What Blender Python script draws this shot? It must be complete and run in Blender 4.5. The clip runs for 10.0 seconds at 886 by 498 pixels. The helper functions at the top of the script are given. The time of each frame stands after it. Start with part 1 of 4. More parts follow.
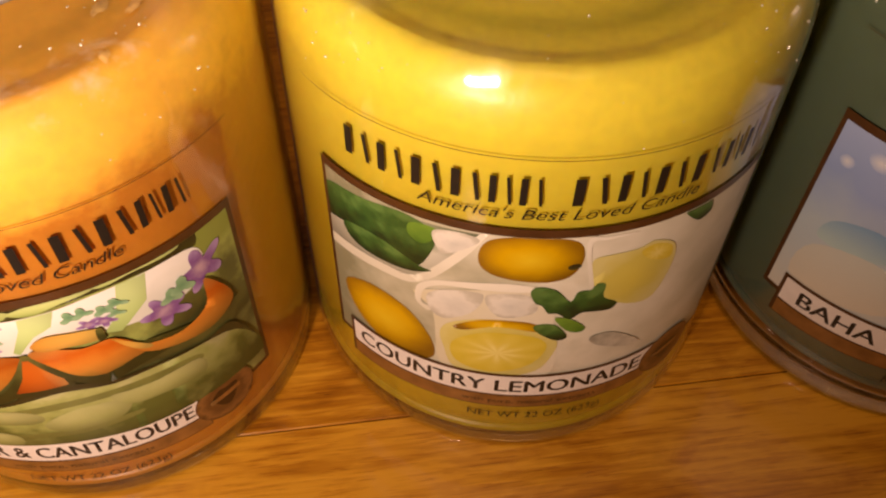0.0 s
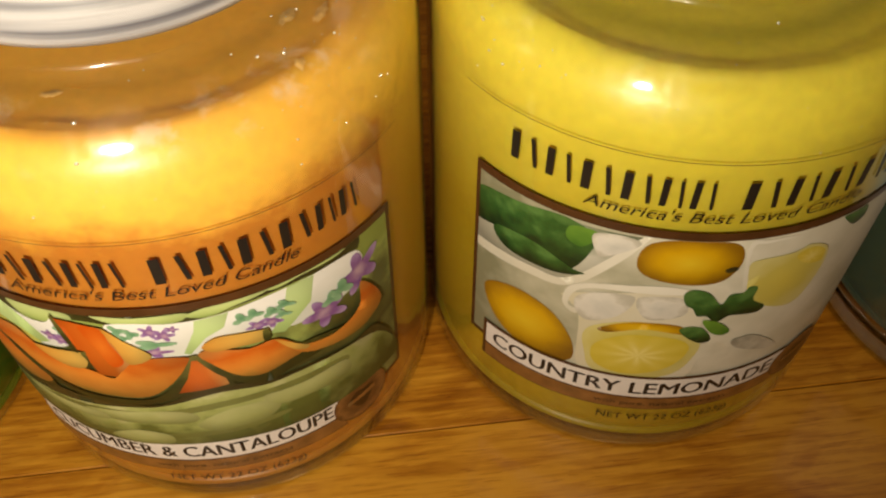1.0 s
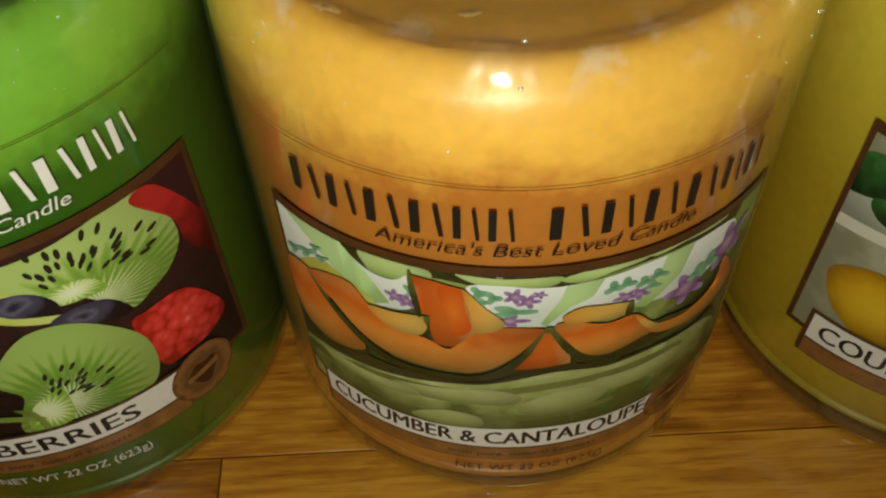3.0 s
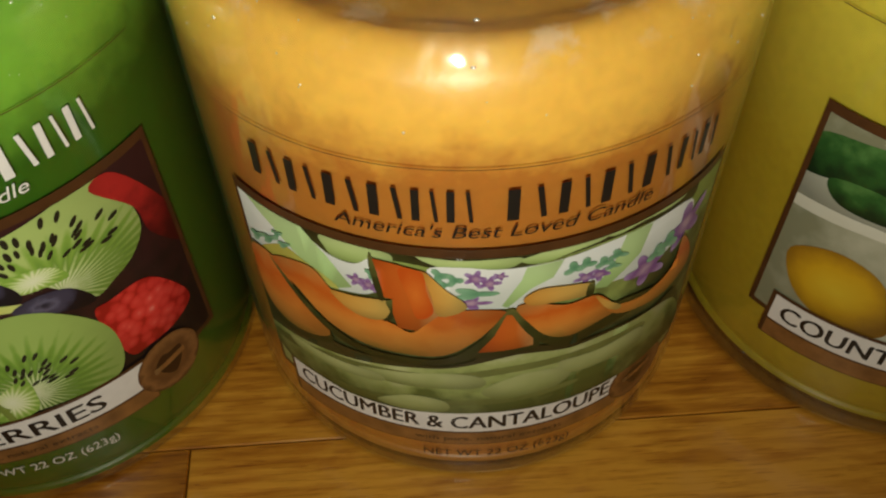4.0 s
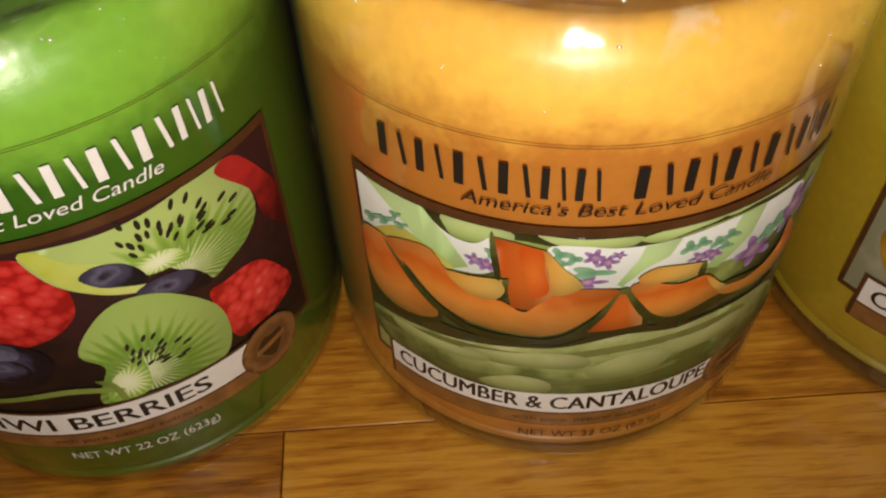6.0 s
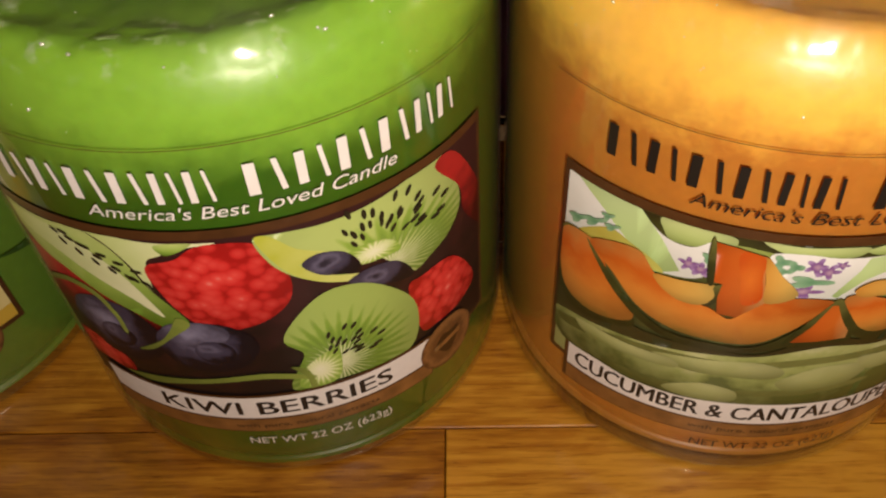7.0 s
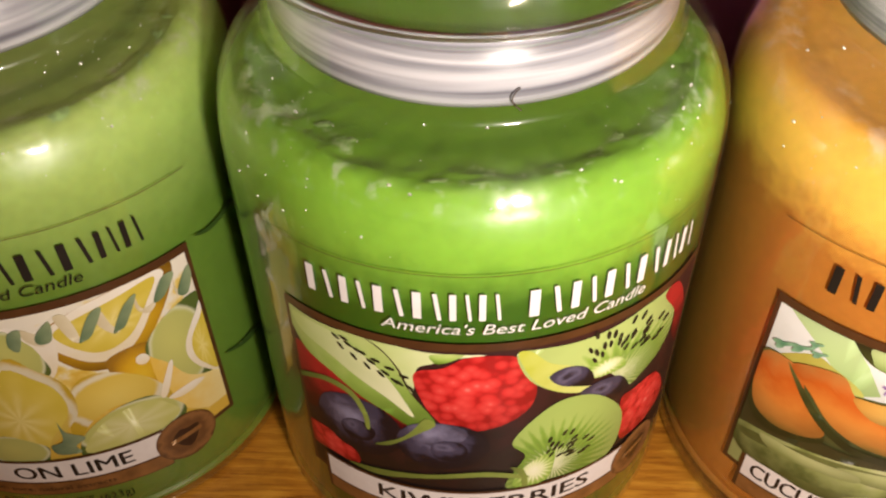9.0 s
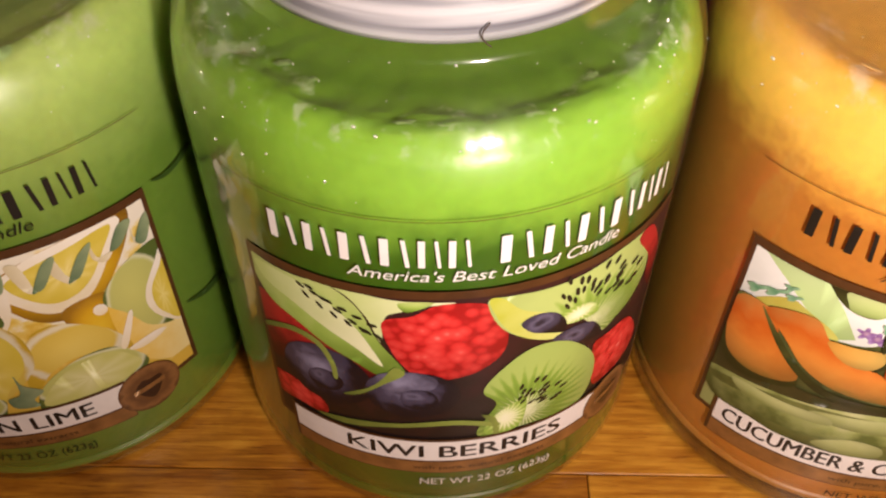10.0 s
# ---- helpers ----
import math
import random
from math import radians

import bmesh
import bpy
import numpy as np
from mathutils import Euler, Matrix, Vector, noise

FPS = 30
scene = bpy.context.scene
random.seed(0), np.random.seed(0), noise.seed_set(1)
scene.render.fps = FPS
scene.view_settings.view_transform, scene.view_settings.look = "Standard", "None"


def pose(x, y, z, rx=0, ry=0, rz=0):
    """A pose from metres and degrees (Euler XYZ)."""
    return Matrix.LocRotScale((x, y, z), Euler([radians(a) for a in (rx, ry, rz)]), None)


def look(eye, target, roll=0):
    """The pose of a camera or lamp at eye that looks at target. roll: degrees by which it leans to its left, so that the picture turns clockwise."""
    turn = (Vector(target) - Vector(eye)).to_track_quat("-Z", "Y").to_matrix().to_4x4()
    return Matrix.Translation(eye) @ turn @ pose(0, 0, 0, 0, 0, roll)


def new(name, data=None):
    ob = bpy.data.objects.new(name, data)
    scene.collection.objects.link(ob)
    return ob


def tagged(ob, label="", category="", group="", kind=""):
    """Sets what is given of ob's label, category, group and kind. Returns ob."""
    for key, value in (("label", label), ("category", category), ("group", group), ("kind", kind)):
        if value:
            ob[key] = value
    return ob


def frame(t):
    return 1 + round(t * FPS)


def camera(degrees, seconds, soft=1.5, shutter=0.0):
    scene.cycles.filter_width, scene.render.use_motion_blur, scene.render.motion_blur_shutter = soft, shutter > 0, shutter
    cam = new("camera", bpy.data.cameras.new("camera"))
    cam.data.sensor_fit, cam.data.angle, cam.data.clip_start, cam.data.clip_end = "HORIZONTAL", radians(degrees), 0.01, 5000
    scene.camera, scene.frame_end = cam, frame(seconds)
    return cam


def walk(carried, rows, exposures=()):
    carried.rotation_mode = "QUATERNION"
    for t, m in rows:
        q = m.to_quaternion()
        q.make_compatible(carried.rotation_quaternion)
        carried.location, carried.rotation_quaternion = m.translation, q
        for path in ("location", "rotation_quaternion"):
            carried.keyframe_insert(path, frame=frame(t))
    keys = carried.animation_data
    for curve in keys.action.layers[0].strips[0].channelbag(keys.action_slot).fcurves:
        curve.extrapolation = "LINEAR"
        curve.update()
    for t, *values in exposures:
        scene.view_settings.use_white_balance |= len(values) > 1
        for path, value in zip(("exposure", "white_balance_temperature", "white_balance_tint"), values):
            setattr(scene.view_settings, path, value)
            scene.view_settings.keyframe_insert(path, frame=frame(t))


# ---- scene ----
cam = camera(49.96, 10.0, soft=2.2)
PATH = [
    (0.0, 0.0658, -0.1508, 0.2216, -53.59, 1.29, -8.86),
    (0.5, 0.0571, -0.1492, 0.2250, -53.19, -0.03, -7.41),
    (1.0, 0.0390, -0.1504, 0.2238, -53.08, -0.16, -6.94),
    (1.3, 0.0250, -0.1448, 0.2212, -52.20, -2.69, -4.43),
    (1.5, 0.0121, -0.1358, 0.2160, -52.74, -1.94, -4.58),
    (1.8, 0.0045, -0.1277, 0.2079, -52.85, -1.95, -3.93),
    (2.0, -0.0021, -0.1297, 0.2039, -52.18, -2.07, -2.76),
    (2.5, -0.0161, -0.1283, 0.2053, -51.78, -2.82, -0.62),
    (3.0, -0.0148, -0.1402, 0.2029, -52.21, -2.56, -0.43),
    (3.2, -0.0118, -0.1411, 0.2041, -52.36, -2.35, -0.87),
    (4.3, -0.0121, -0.1439, 0.2014, -52.19, -1.73, -2.59),
    (4.5, -0.0143, -0.1443, 0.2015, -52.07, -1.85, -2.26),
    (5.0, -0.0178, -0.1456, 0.2003, -51.51, -1.53, -2.27),
    (5.2, -0.0184, -0.1466, 0.2000, -51.05, -1.69, -2.39),
    (6.3, -0.0400, -0.1472, 0.2038, -52.48, -3.55, -0.27),
    (6.5, -0.0481, -0.1518, 0.2006, -51.68, -3.30, 0.93),
    (7.0, -0.0596, -0.1498, 0.2040, -51.18, -3.53, 3.12),
    (7.2, -0.0686, -0.1478, 0.2074, -52.32, -3.83, 3.77),
    (7.5, -0.0948, -0.1534, 0.2177, -53.63, -5.55, 6.67),
    (7.8, -0.0967, -0.1521, 0.2080, -52.86, 1.32, 0.98),
    (8.0, -0.1012, -0.1544, 0.2083, -51.97, 2.30, 0.26),
    (8.2, -0.0997, -0.1537, 0.2127, -51.97, -0.62, 1.85),
    (8.5, -0.1014, -0.1569, 0.2181, -50.06, -1.97, 2.87),
    (8.8, -0.0982, -0.1574, 0.2221, -49.09, -3.89, 5.32),
    (9.0, -0.1032, -0.1624, 0.2256, -45.50, -1.20, 3.44),
    (9.5, -0.1019, -0.1561, 0.2212, -49.07, -0.57, 0.83),
    (10.0, -0.1033, -0.1577, 0.2213, -48.98, 0.30, 0.73),
]
LOOKS = [(0.0, 0.05, 8900, 33), (0.5, -0.02, 7900, 18), (1.0, -0.22, 7500, 4), (1.3, -0.38, 7300, -11), (1.8, -0.75, 6700, -16), (2.5, -0.8, 6300, -16), (3.2, -0.95, 6200, -12), (4.5, -0.98, 6250, -6), (5.2, -0.9, 6300, -4),
         (6.5, -0.48, 6600, 10), (7.0, -0.5, 6900, 13), (7.5, 0.05, 6900, 13), (7.8, 0.35, 6700, 13), (8.0, 0.3, 6700, 13), (9.0, 0.15, 6500, 14), (10.0, 0.15, 6700, 21)]
walk(cam, [(t, pose(x, y, z, 90 + pitch, 0, yaw) @ pose(0, 0, 0, 0, 0, roll)) for t, x, y, z, pitch, roll, yaw in PATH], LOOKS)

# ---- light: the phone's torch and an added dim warm fill in a closed room ----
world = bpy.data.worlds.new("world")
scene.world = world
world.use_nodes = True
world.node_tree.nodes["Background"].inputs[0].default_value = (1.0, 0.75, 0.5, 1)
world.node_tree.nodes["Background"].inputs[1].default_value = 0.05


def area_lamp(name, eye, target, size, watts, colour):
    data = bpy.data.lights.new(name, "AREA")
    data.shape, data.size, data.energy, data.color = "DISK", size, watts, colour
    lamp = new(name, data)
    lamp.matrix_world = look(eye, target)
    return lamp


beam = bpy.data.lights.new("torch", "SPOT")
beam.spot_size, beam.spot_blend, beam.shadow_soft_size = radians(140), 1.0, 0.013
beam.energy, beam.color = 3.9, (1.0, 0.88, 0.76)
new("torch", beam).matrix_world = look((-0.03, -0.235, 0.182), (-0.03, 0.0, 0.200))
# Added fill from overhead; no fixture hangs there.
area_lamp("room_fill", (0.2, -0.5, 2.3), (0.1, 0, 0), 0.35, 8.0, (1.0, 0.72, 0.42))


# ---- materials ----
def shader(name):
    m = bpy.data.materials.new(name)
    m.use_nodes = True
    t = m.node_tree
    return m, t, t.nodes["Principled BSDF"]


def node(t, kind, **values):
    n = t.nodes.new(kind)
    for key, value in values.items():
        n.inputs[key.replace("_", " ")].default_value = value
    return n


def ramp(t, fac, stops):
    n = t.nodes.new("ShaderNodeValToRGB")
    el = n.color_ramp.elements
    while len(el) < len(stops):
        el.new(0.5)
    for e, (at, c) in zip(el, stops):
        e.position, e.color = at, (*c, 1)
    t.links.new(fac, n.inputs[0])
    return n


def bump(t, b, height, strength, distance):
    n = node(t, "ShaderNodeBump", Strength=strength, Distance=distance)
    t.links.new(height, n.inputs["Height"])
    t.links.new(n.outputs[0], b.inputs["Normal"])


def maths(t, op, a, b=None):
    n = t.nodes.new("ShaderNodeMath")
    n.operation = op
    for i, v in enumerate((a, b)):
        if v is None:
            continue
        if isinstance(v, (int, float)):
            n.inputs[i].default_value = v
        else:
            t.links.new(v, n.inputs[i])
    return n.outputs[0]


def t_clamp(t, value):
    n = t.nodes.new("ShaderNodeClamp")
    t.links.new(value, n.inputs[0])
    return n.outputs[0]


def wax_material(name, low, high, edge, spread, mottled=0.006, pale=None, grit=190.0, ledge_shade=0.66):
    """Wax behind glass: it clings to the glass below `edge` and has let go of it above, along a ragged line. The
    torch's nearness above and the lid's shade at the top are coloured in.
    """
    m, t, b = shader(name)
    co = t.nodes.new("ShaderNodeTexCoord").outputs["Object"]
    sep = t.nodes.new("ShaderNodeSeparateXYZ")
    t.links.new(co, sep.inputs[0])
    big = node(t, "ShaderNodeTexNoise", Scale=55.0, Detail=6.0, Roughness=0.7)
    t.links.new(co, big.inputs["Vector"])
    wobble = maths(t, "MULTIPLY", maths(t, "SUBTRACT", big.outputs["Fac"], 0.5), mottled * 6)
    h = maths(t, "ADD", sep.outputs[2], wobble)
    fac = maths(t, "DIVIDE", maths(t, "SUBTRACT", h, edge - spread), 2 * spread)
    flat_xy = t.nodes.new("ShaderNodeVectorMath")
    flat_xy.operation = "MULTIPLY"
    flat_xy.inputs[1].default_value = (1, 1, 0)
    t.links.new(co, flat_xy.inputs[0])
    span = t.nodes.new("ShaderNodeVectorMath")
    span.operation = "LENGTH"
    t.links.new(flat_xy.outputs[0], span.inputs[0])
    # Painted shade of lid and shoulder: wax inside the rim nears `low`.
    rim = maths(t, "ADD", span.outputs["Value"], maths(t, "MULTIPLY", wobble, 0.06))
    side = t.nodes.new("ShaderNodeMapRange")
    side.inputs["From Min"].default_value, side.inputs["From Max"].default_value, side.inputs["To Min"].default_value = 0.0450, 0.0474, ledge_shade
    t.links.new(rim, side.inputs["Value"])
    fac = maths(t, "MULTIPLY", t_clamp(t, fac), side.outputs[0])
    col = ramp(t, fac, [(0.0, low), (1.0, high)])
    fine = node(t, "ShaderNodeTexNoise", Scale=420.0, Detail=4.0)
    t.links.new(co, fine.inputs["Vector"])
    mix = t.nodes.new("ShaderNodeMix")
    mix.data_type, mix.blend_type = "RGBA", "MULTIPLY"
    mix.inputs["Factor"].default_value = 0.35
    if pale:
        spots = node(t, "ShaderNodeTexNoise", Scale=grit, Detail=5.0, Roughness=0.6, Distortion=0.2)
        t.links.new(co, spots.inputs["Vector"])
        patch = t.nodes.new("ShaderNodeMapRange")
        patch.inputs["From Min"].default_value, patch.inputs["From Max"].default_value = 0.54, 0.66
        t.links.new(spots.outputs["Fac"], patch.inputs["Value"])
        near = t.nodes.new("ShaderNodeMapRange")
        near.inputs["From Min"].default_value, near.inputs["From Max"].default_value = 0.1148, 0.1185
        t.links.new(sep.outputs[2], near.inputs["Value"])
        inner = t.nodes.new("ShaderNodeMapRange")
        inner.inputs["From Min"].default_value, inner.inputs["From Max"].default_value = 0.036, 0.041
        t.links.new(span.outputs["Value"], inner.inputs["Value"])
        skim = t.nodes.new("ShaderNodeMix")
        skim.data_type = "RGBA"
        t.links.new(maths(t, "MULTIPLY", patch.outputs[0], maths(t, "MULTIPLY", near.outputs[0], inner.outputs[0])), skim.inputs["Factor"])
        t.links.new(col.outputs[0], skim.inputs["A"])
        skim.inputs["B"].default_value = (*pale, 1)
        t.links.new(skim.outputs["Result"], mix.inputs["A"])
    else:
        t.links.new(col.outputs[0], mix.inputs["A"])
    speck = ramp(t, fine.outputs["Fac"], [(0.3, (0.7, 0.7, 0.7)), (0.65, (1, 1, 1))])
    t.links.new(speck.outputs[0], mix.inputs["B"])
    t.links.new(mix.outputs["Result"], b.inputs["Base Color"])
    b.inputs["Roughness"].default_value = 0.36
    b.inputs["Subsurface Weight"].default_value = 0.35
    b.inputs["Subsurface Radius"].default_value = (1.0, 0.7, 0.3)
    b.inputs["Subsurface Scale"].default_value = 0.006
    bump(t, b, fine.outputs["Fac"], 0.07, 0.0012)
    return m


def thin_glass(name, tint=(0.97, 0.98, 0.97), rough=0.09, edge=0.85, face=0.058):
    m, t, b = shader(name)
    t.nodes.remove(b)
    clear = node(t, "ShaderNodeBsdfTransparent", Color=(*tint, 1))
    gloss = node(t, "ShaderNodeBsdfGlossy", Color=(1, 1, 1, 1), Roughness=rough)
    facing = node(t, "ShaderNodeLayerWeight", Blend=0.5).outputs["Facing"]
    fres = maths(t, "ADD", maths(t, "MULTIPLY", maths(t, "POWER", facing, 3.2), edge), face)
    co = t.nodes.new("ShaderNodeTexCoord").outputs["Object"]
    rings = t.nodes.new("ShaderNodeMapping")
    rings.inputs["Scale"].default_value = (1, 1, 0.4)
    t.links.new(co, rings.inputs[0])
    wave = node(t, "ShaderNodeTexNoise", Scale=110.0, Detail=2.0, Roughness=0.5)
    t.links.new(rings.outputs[0], wave.inputs["Vector"])
    bm_ = node(t, "ShaderNodeBump", Strength=0.28, Distance=0.002)
    t.links.new(wave.outputs["Fac"], bm_.inputs["Height"])
    t.links.new(bm_.outputs[0], gloss.inputs["Normal"])
    mix = t.nodes.new("ShaderNodeMixShader")
    t.links.new(fres, mix.inputs[0])
    t.links.new(clear.outputs[0], mix.inputs[1])
    glow = node(t, "ShaderNodeBsdfGlossy", Color=(1, 1, 1, 1), Roughness=rough + 0.2)
    t.links.new(bm_.outputs[0], glow.inputs["Normal"])
    sheen = t.nodes.new("ShaderNodeMixShader")
    sheen.inputs[0].default_value = 0.22
    t.links.new(gloss.outputs[0], sheen.inputs[1])
    t.links.new(glow.outputs[0], sheen.inputs[2])
    t.links.new(sheen.outputs[0], mix.inputs[2])
    t.links.new(mix.outputs[0], t.nodes["Material Output"].inputs[0])
    return m


def thick_glass(name, rough=0.01, tint=(0.98, 0.99, 0.98)):
    m, t, b = shader(name)
    b.inputs["Base Color"].default_value = (*tint, 1)
    b.inputs["Transmission Weight"].default_value = 1.0
    b.inputs["Roughness"].default_value = rough
    b.inputs["IOR"].default_value = 1.48
    return m


def printed(name, stops, mode="flat", scale=400.0, amount=0.25, rough=0.4, cells=0.0, spokes=0, core=(0.0, 0.0), volume=0.0):
    """Ink on a paper label. mode: flat, radial, across or up, over the piece's own outline; cells: bumpy drupelets; spokes: rays."""
    m, t, b = shader(name)
    uv = t.nodes.new("ShaderNodeUVMap").outputs[0]
    sep = t.nodes.new("ShaderNodeSeparateXYZ")
    t.links.new(uv, sep.inputs[0])
    x, y = maths(t, "SUBTRACT", sep.outputs[0], core[0]), maths(t, "SUBTRACT", sep.outputs[1], core[1])
    grain = node(t, "ShaderNodeTexNoise", Scale=scale, Detail=4.0)
    t.links.new(t.nodes.new("ShaderNodeTexCoord").outputs["Object"], grain.inputs["Vector"])
    g = maths(t, "MULTIPLY", maths(t, "SUBTRACT", grain.outputs["Fac"], 0.5), amount * 2)
    if mode == "radial":
        fac = maths(t, "SQRT", maths(t, "ADD", maths(t, "MULTIPLY", x, x), maths(t, "MULTIPLY", y, y)))
        if spokes:
            ray = maths(t, "SINE", maths(t, "MULTIPLY", maths(t, "ARCTAN2", y, x), float(spokes)))
            fac = maths(t, "ADD", fac, maths(t, "MULTIPLY", ray, 0.17))
    elif mode == "across":
        fac = maths(t, "ADD", maths(t, "MULTIPLY", x, 0.5), 0.5)
    elif mode == "up":
        fac = maths(t, "ADD", maths(t, "MULTIPLY", y, 0.5), 0.5)
    else:
        fac = maths(t, "ADD", maths(t, "MULTIPLY", y, 0.0), 0.5)
    fac = maths(t, "ADD", fac, g)
    if cells:
        vor = node(t, "ShaderNodeTexVoronoi", Scale=cells)
        t.links.new(t.nodes["Texture Coordinate"].outputs["Object"], vor.inputs["Vector"])
        fac = maths(t, "ADD", maths(t, "MULTIPLY", fac, 0.4), maths(t, "MULTIPLY", vor.outputs["Distance"], 0.95))
    col = ramp(t, fac, stops)
    paint = col.outputs[0]
    if volume:
        px, py = maths(t, "ADD", sep.outputs[0], 0.15), maths(t, "SUBTRACT", sep.outputs[1], 0.25)
        far = maths(t, "SQRT", maths(t, "ADD", maths(t, "MULTIPLY", px, px), maths(t, "MULTIPLY", py, py)))
        tone = ramp(t, maths(t, "ADD", maths(t, "MULTIPLY", far, 0.7), maths(t, "MULTIPLY", g, 0.5)), [(0.0, (1, 1, 1)), (0.4, (0.92, 0.92, 0.92)), (0.9, (1 - volume,) * 3)])
        mul = t.nodes.new("ShaderNodeMix")
        mul.data_type, mul.blend_type = "RGBA", "MULTIPLY"
        mul.inputs["Factor"].default_value = 1.0
        t.links.new(paint, mul.inputs["A"])
        t.links.new(tone.outputs[0], mul.inputs["B"])
        paint = mul.outputs["Result"]
    t.links.new(paint, b.inputs["Base Color"])
    b.inputs["Roughness"].default_value = rough
    return m


def plain(name, colour, rough=0.5, metal=0.0, grain=0.12, scale=300.0):
    m, t, b = shader(name)
    n = node(t, "ShaderNodeTexNoise", Scale=scale, Detail=4.0)
    t.links.new(t.nodes.new("ShaderNodeTexCoord").outputs["Object"], n.inputs["Vector"])
    lo = tuple(c * (1 - grain) for c in colour)
    hi = tuple(min(1, c * (1 + grain)) for c in colour)
    t.links.new(ramp(t, n.outputs["Fac"], [(0.3, lo), (0.7, hi)]).outputs[0], b.inputs["Base Color"])
    b.inputs["Roughness"].default_value, b.inputs["Metallic"].default_value = rough, metal
    return m


def ringed(name):
    """Frosted plastic with faint moulded rings."""
    m, t, b = shader(name)
    mp = t.nodes.new("ShaderNodeMapping")
    mp.inputs["Scale"].default_value = (14, 14, 520)
    t.links.new(t.nodes.new("ShaderNodeTexCoord").outputs["Object"], mp.inputs[0])
    n = node(t, "ShaderNodeTexNoise", Scale=1.0, Detail=3.0)
    t.links.new(mp.outputs[0], n.inputs["Vector"])
    t.links.new(ramp(t, n.outputs["Fac"], [(0.32, (0.14, 0.14, 0.17)), (0.5, (0.34, 0.34, 0.38)), (0.66, (0.58, 0.57, 0.61))]).outputs[0], b.inputs["Base Color"])
    b.inputs["Roughness"].default_value = 0.3
    return m


def wood_material():
    m, t, b = shader("varnished_oak")
    co = t.nodes.new("ShaderNodeTexCoord").outputs["Object"]
    info = t.nodes.new("ShaderNodeObjectInfo")
    rnd = info.outputs["Random"]
    tone = t.nodes.new("ShaderNodeSeparateColor")
    t.links.new(info.outputs["Color"], tone.inputs[0])
    shift = t.nodes.new("ShaderNodeVectorMath")
    shift.operation = "ADD"
    comb = t.nodes.new("ShaderNodeCombineXYZ")
    t.links.new(maths(t, "MULTIPLY", rnd, 7.0), comb.inputs[0])
    t.links.new(maths(t, "MULTIPLY", rnd, 3.0), comb.inputs[1])
    t.links.new(co, shift.inputs[0])
    t.links.new(comb.outputs[0], shift.inputs[1])

    def streaks(sx, sy, scale, detail, warp):
        mp = t.nodes.new("ShaderNodeMapping")
        mp.inputs["Scale"].default_value = (sx, sy, 1)
        t.links.new(shift.outputs[0], mp.inputs[0])
        n = node(t, "ShaderNodeTexNoise", Scale=scale, Detail=detail, Roughness=0.6, Distortion=warp)
        t.links.new(mp.outputs[0], n.inputs["Vector"])
        return n.outputs["Fac"]

    broad = streaks(1.0, 6.0, 9.0, 4.0, 0.6)
    fine = streaks(1.0, 14.0, 42.0, 6.0, 0.3)
    flame = streaks(1.0, 2.5, 34.0, 3.0, 1.5)
    f = maths(t, "ADD", maths(t, "MULTIPLY", broad, 0.36), maths(t, "MULTIPLY", fine, 0.5))
    f = maths(t, "ADD", f, maths(t, "MULTIPLY", flame, 0.29))
    f = maths(t, "ADD", f, maths(t, "MULTIPLY", maths(t, "SUBTRACT", tone.outputs[0], 0.5), 0.3))
    pores = streaks(1.0, 20.0, 75.0, 2.0, 0.0)
    f = maths(t, "SUBTRACT", f, maths(t, "MULTIPLY", maths(t, "GREATER_THAN", pores, 0.62), 0.07))
    col = ramp(t, f, [(0.42, (0.20, 0.060, 0.005)), (0.50, (0.33, 0.118, 0.010)), (0.59, (0.49, 0.200, 0.018)), (0.71, (0.70, 0.345, 0.040))])
    t.links.new(col.outputs[0], b.inputs["Base Color"])
    b.inputs["Roughness"].default_value = 0.32
    b.inputs["Coat Weight"].default_value = 0.8
    b.inputs["Coat Roughness"].default_value = 0.09
    bump(t, b, fine, 0.25, 0.0006)
    return m


OAK = wood_material()
GLASS, FOOT_GLASS = thin_glass("jar_glass"), thick_glass("foot_glass")
# Wax glow tinted into clear glass; the olive tint dims a bright edge.
AMBER_GLOW_FOOT = thick_glass("amber_glow_foot_glass", 0.04, (0.88, 0.50, 0.22))
GREEN_DIM_FOOT = thick_glass("green_dim_foot_glass", 0.04, (0.42, 0.55, 0.20))
YELLOW_GLOW_FOOT = thick_glass("yellow_glow_foot_glass", 0.04, (0.86, 0.70, 0.36))
LID_GLASS = thick_glass("lid_glass")
GLINT_BEAD = thin_glass("glint_bead_glass", (1, 1, 1), 0.32, 0.0, 0.6)
SEAL = ringed("seal_plastic")
PLASTER = plain("painted_plaster", (0.55, 0.47, 0.36), 0.8, 0, 0.05, 30)
BROWN = plain("brown_ink", (0.075, 0.030, 0.010), 0.35, 0, 0.2)
GOLD = plain("bronze_ink", (0.30, 0.15, 0.05), 0.3, 0.3, 0.3, 200)
WHITE = plain("white_ink", (0.80, 0.76, 0.74), 0.45, 0, 0.04)
BLACK = plain("black_ink", (0.012, 0.010, 0.008), 0.4)
DARK = plain("dark_brown_ink", (0.035, 0.014, 0.006), 0.35)
CRACK = plain("cracked_wax", (0.03, 0.07, 0.008), 0.5)
SEAL_INK = printed("embossed_brown", [(0.0, (0.22, 0.10, 0.03)), (0.6, (0.13, 0.055, 0.018)), (0.85, (0.26, 0.12, 0.04)), (1.0, (0.10, 0.04, 0.012))], "radial")
PALE_GREEN = plain("pale_green_wax", (0.30, 0.47, 0.17), 0.3, 0, 0.3, 700)
PEACH = plain("pale_peach_wax", (0.90, 0.50, 0.18), 0.3, 0, 0.3, 700)
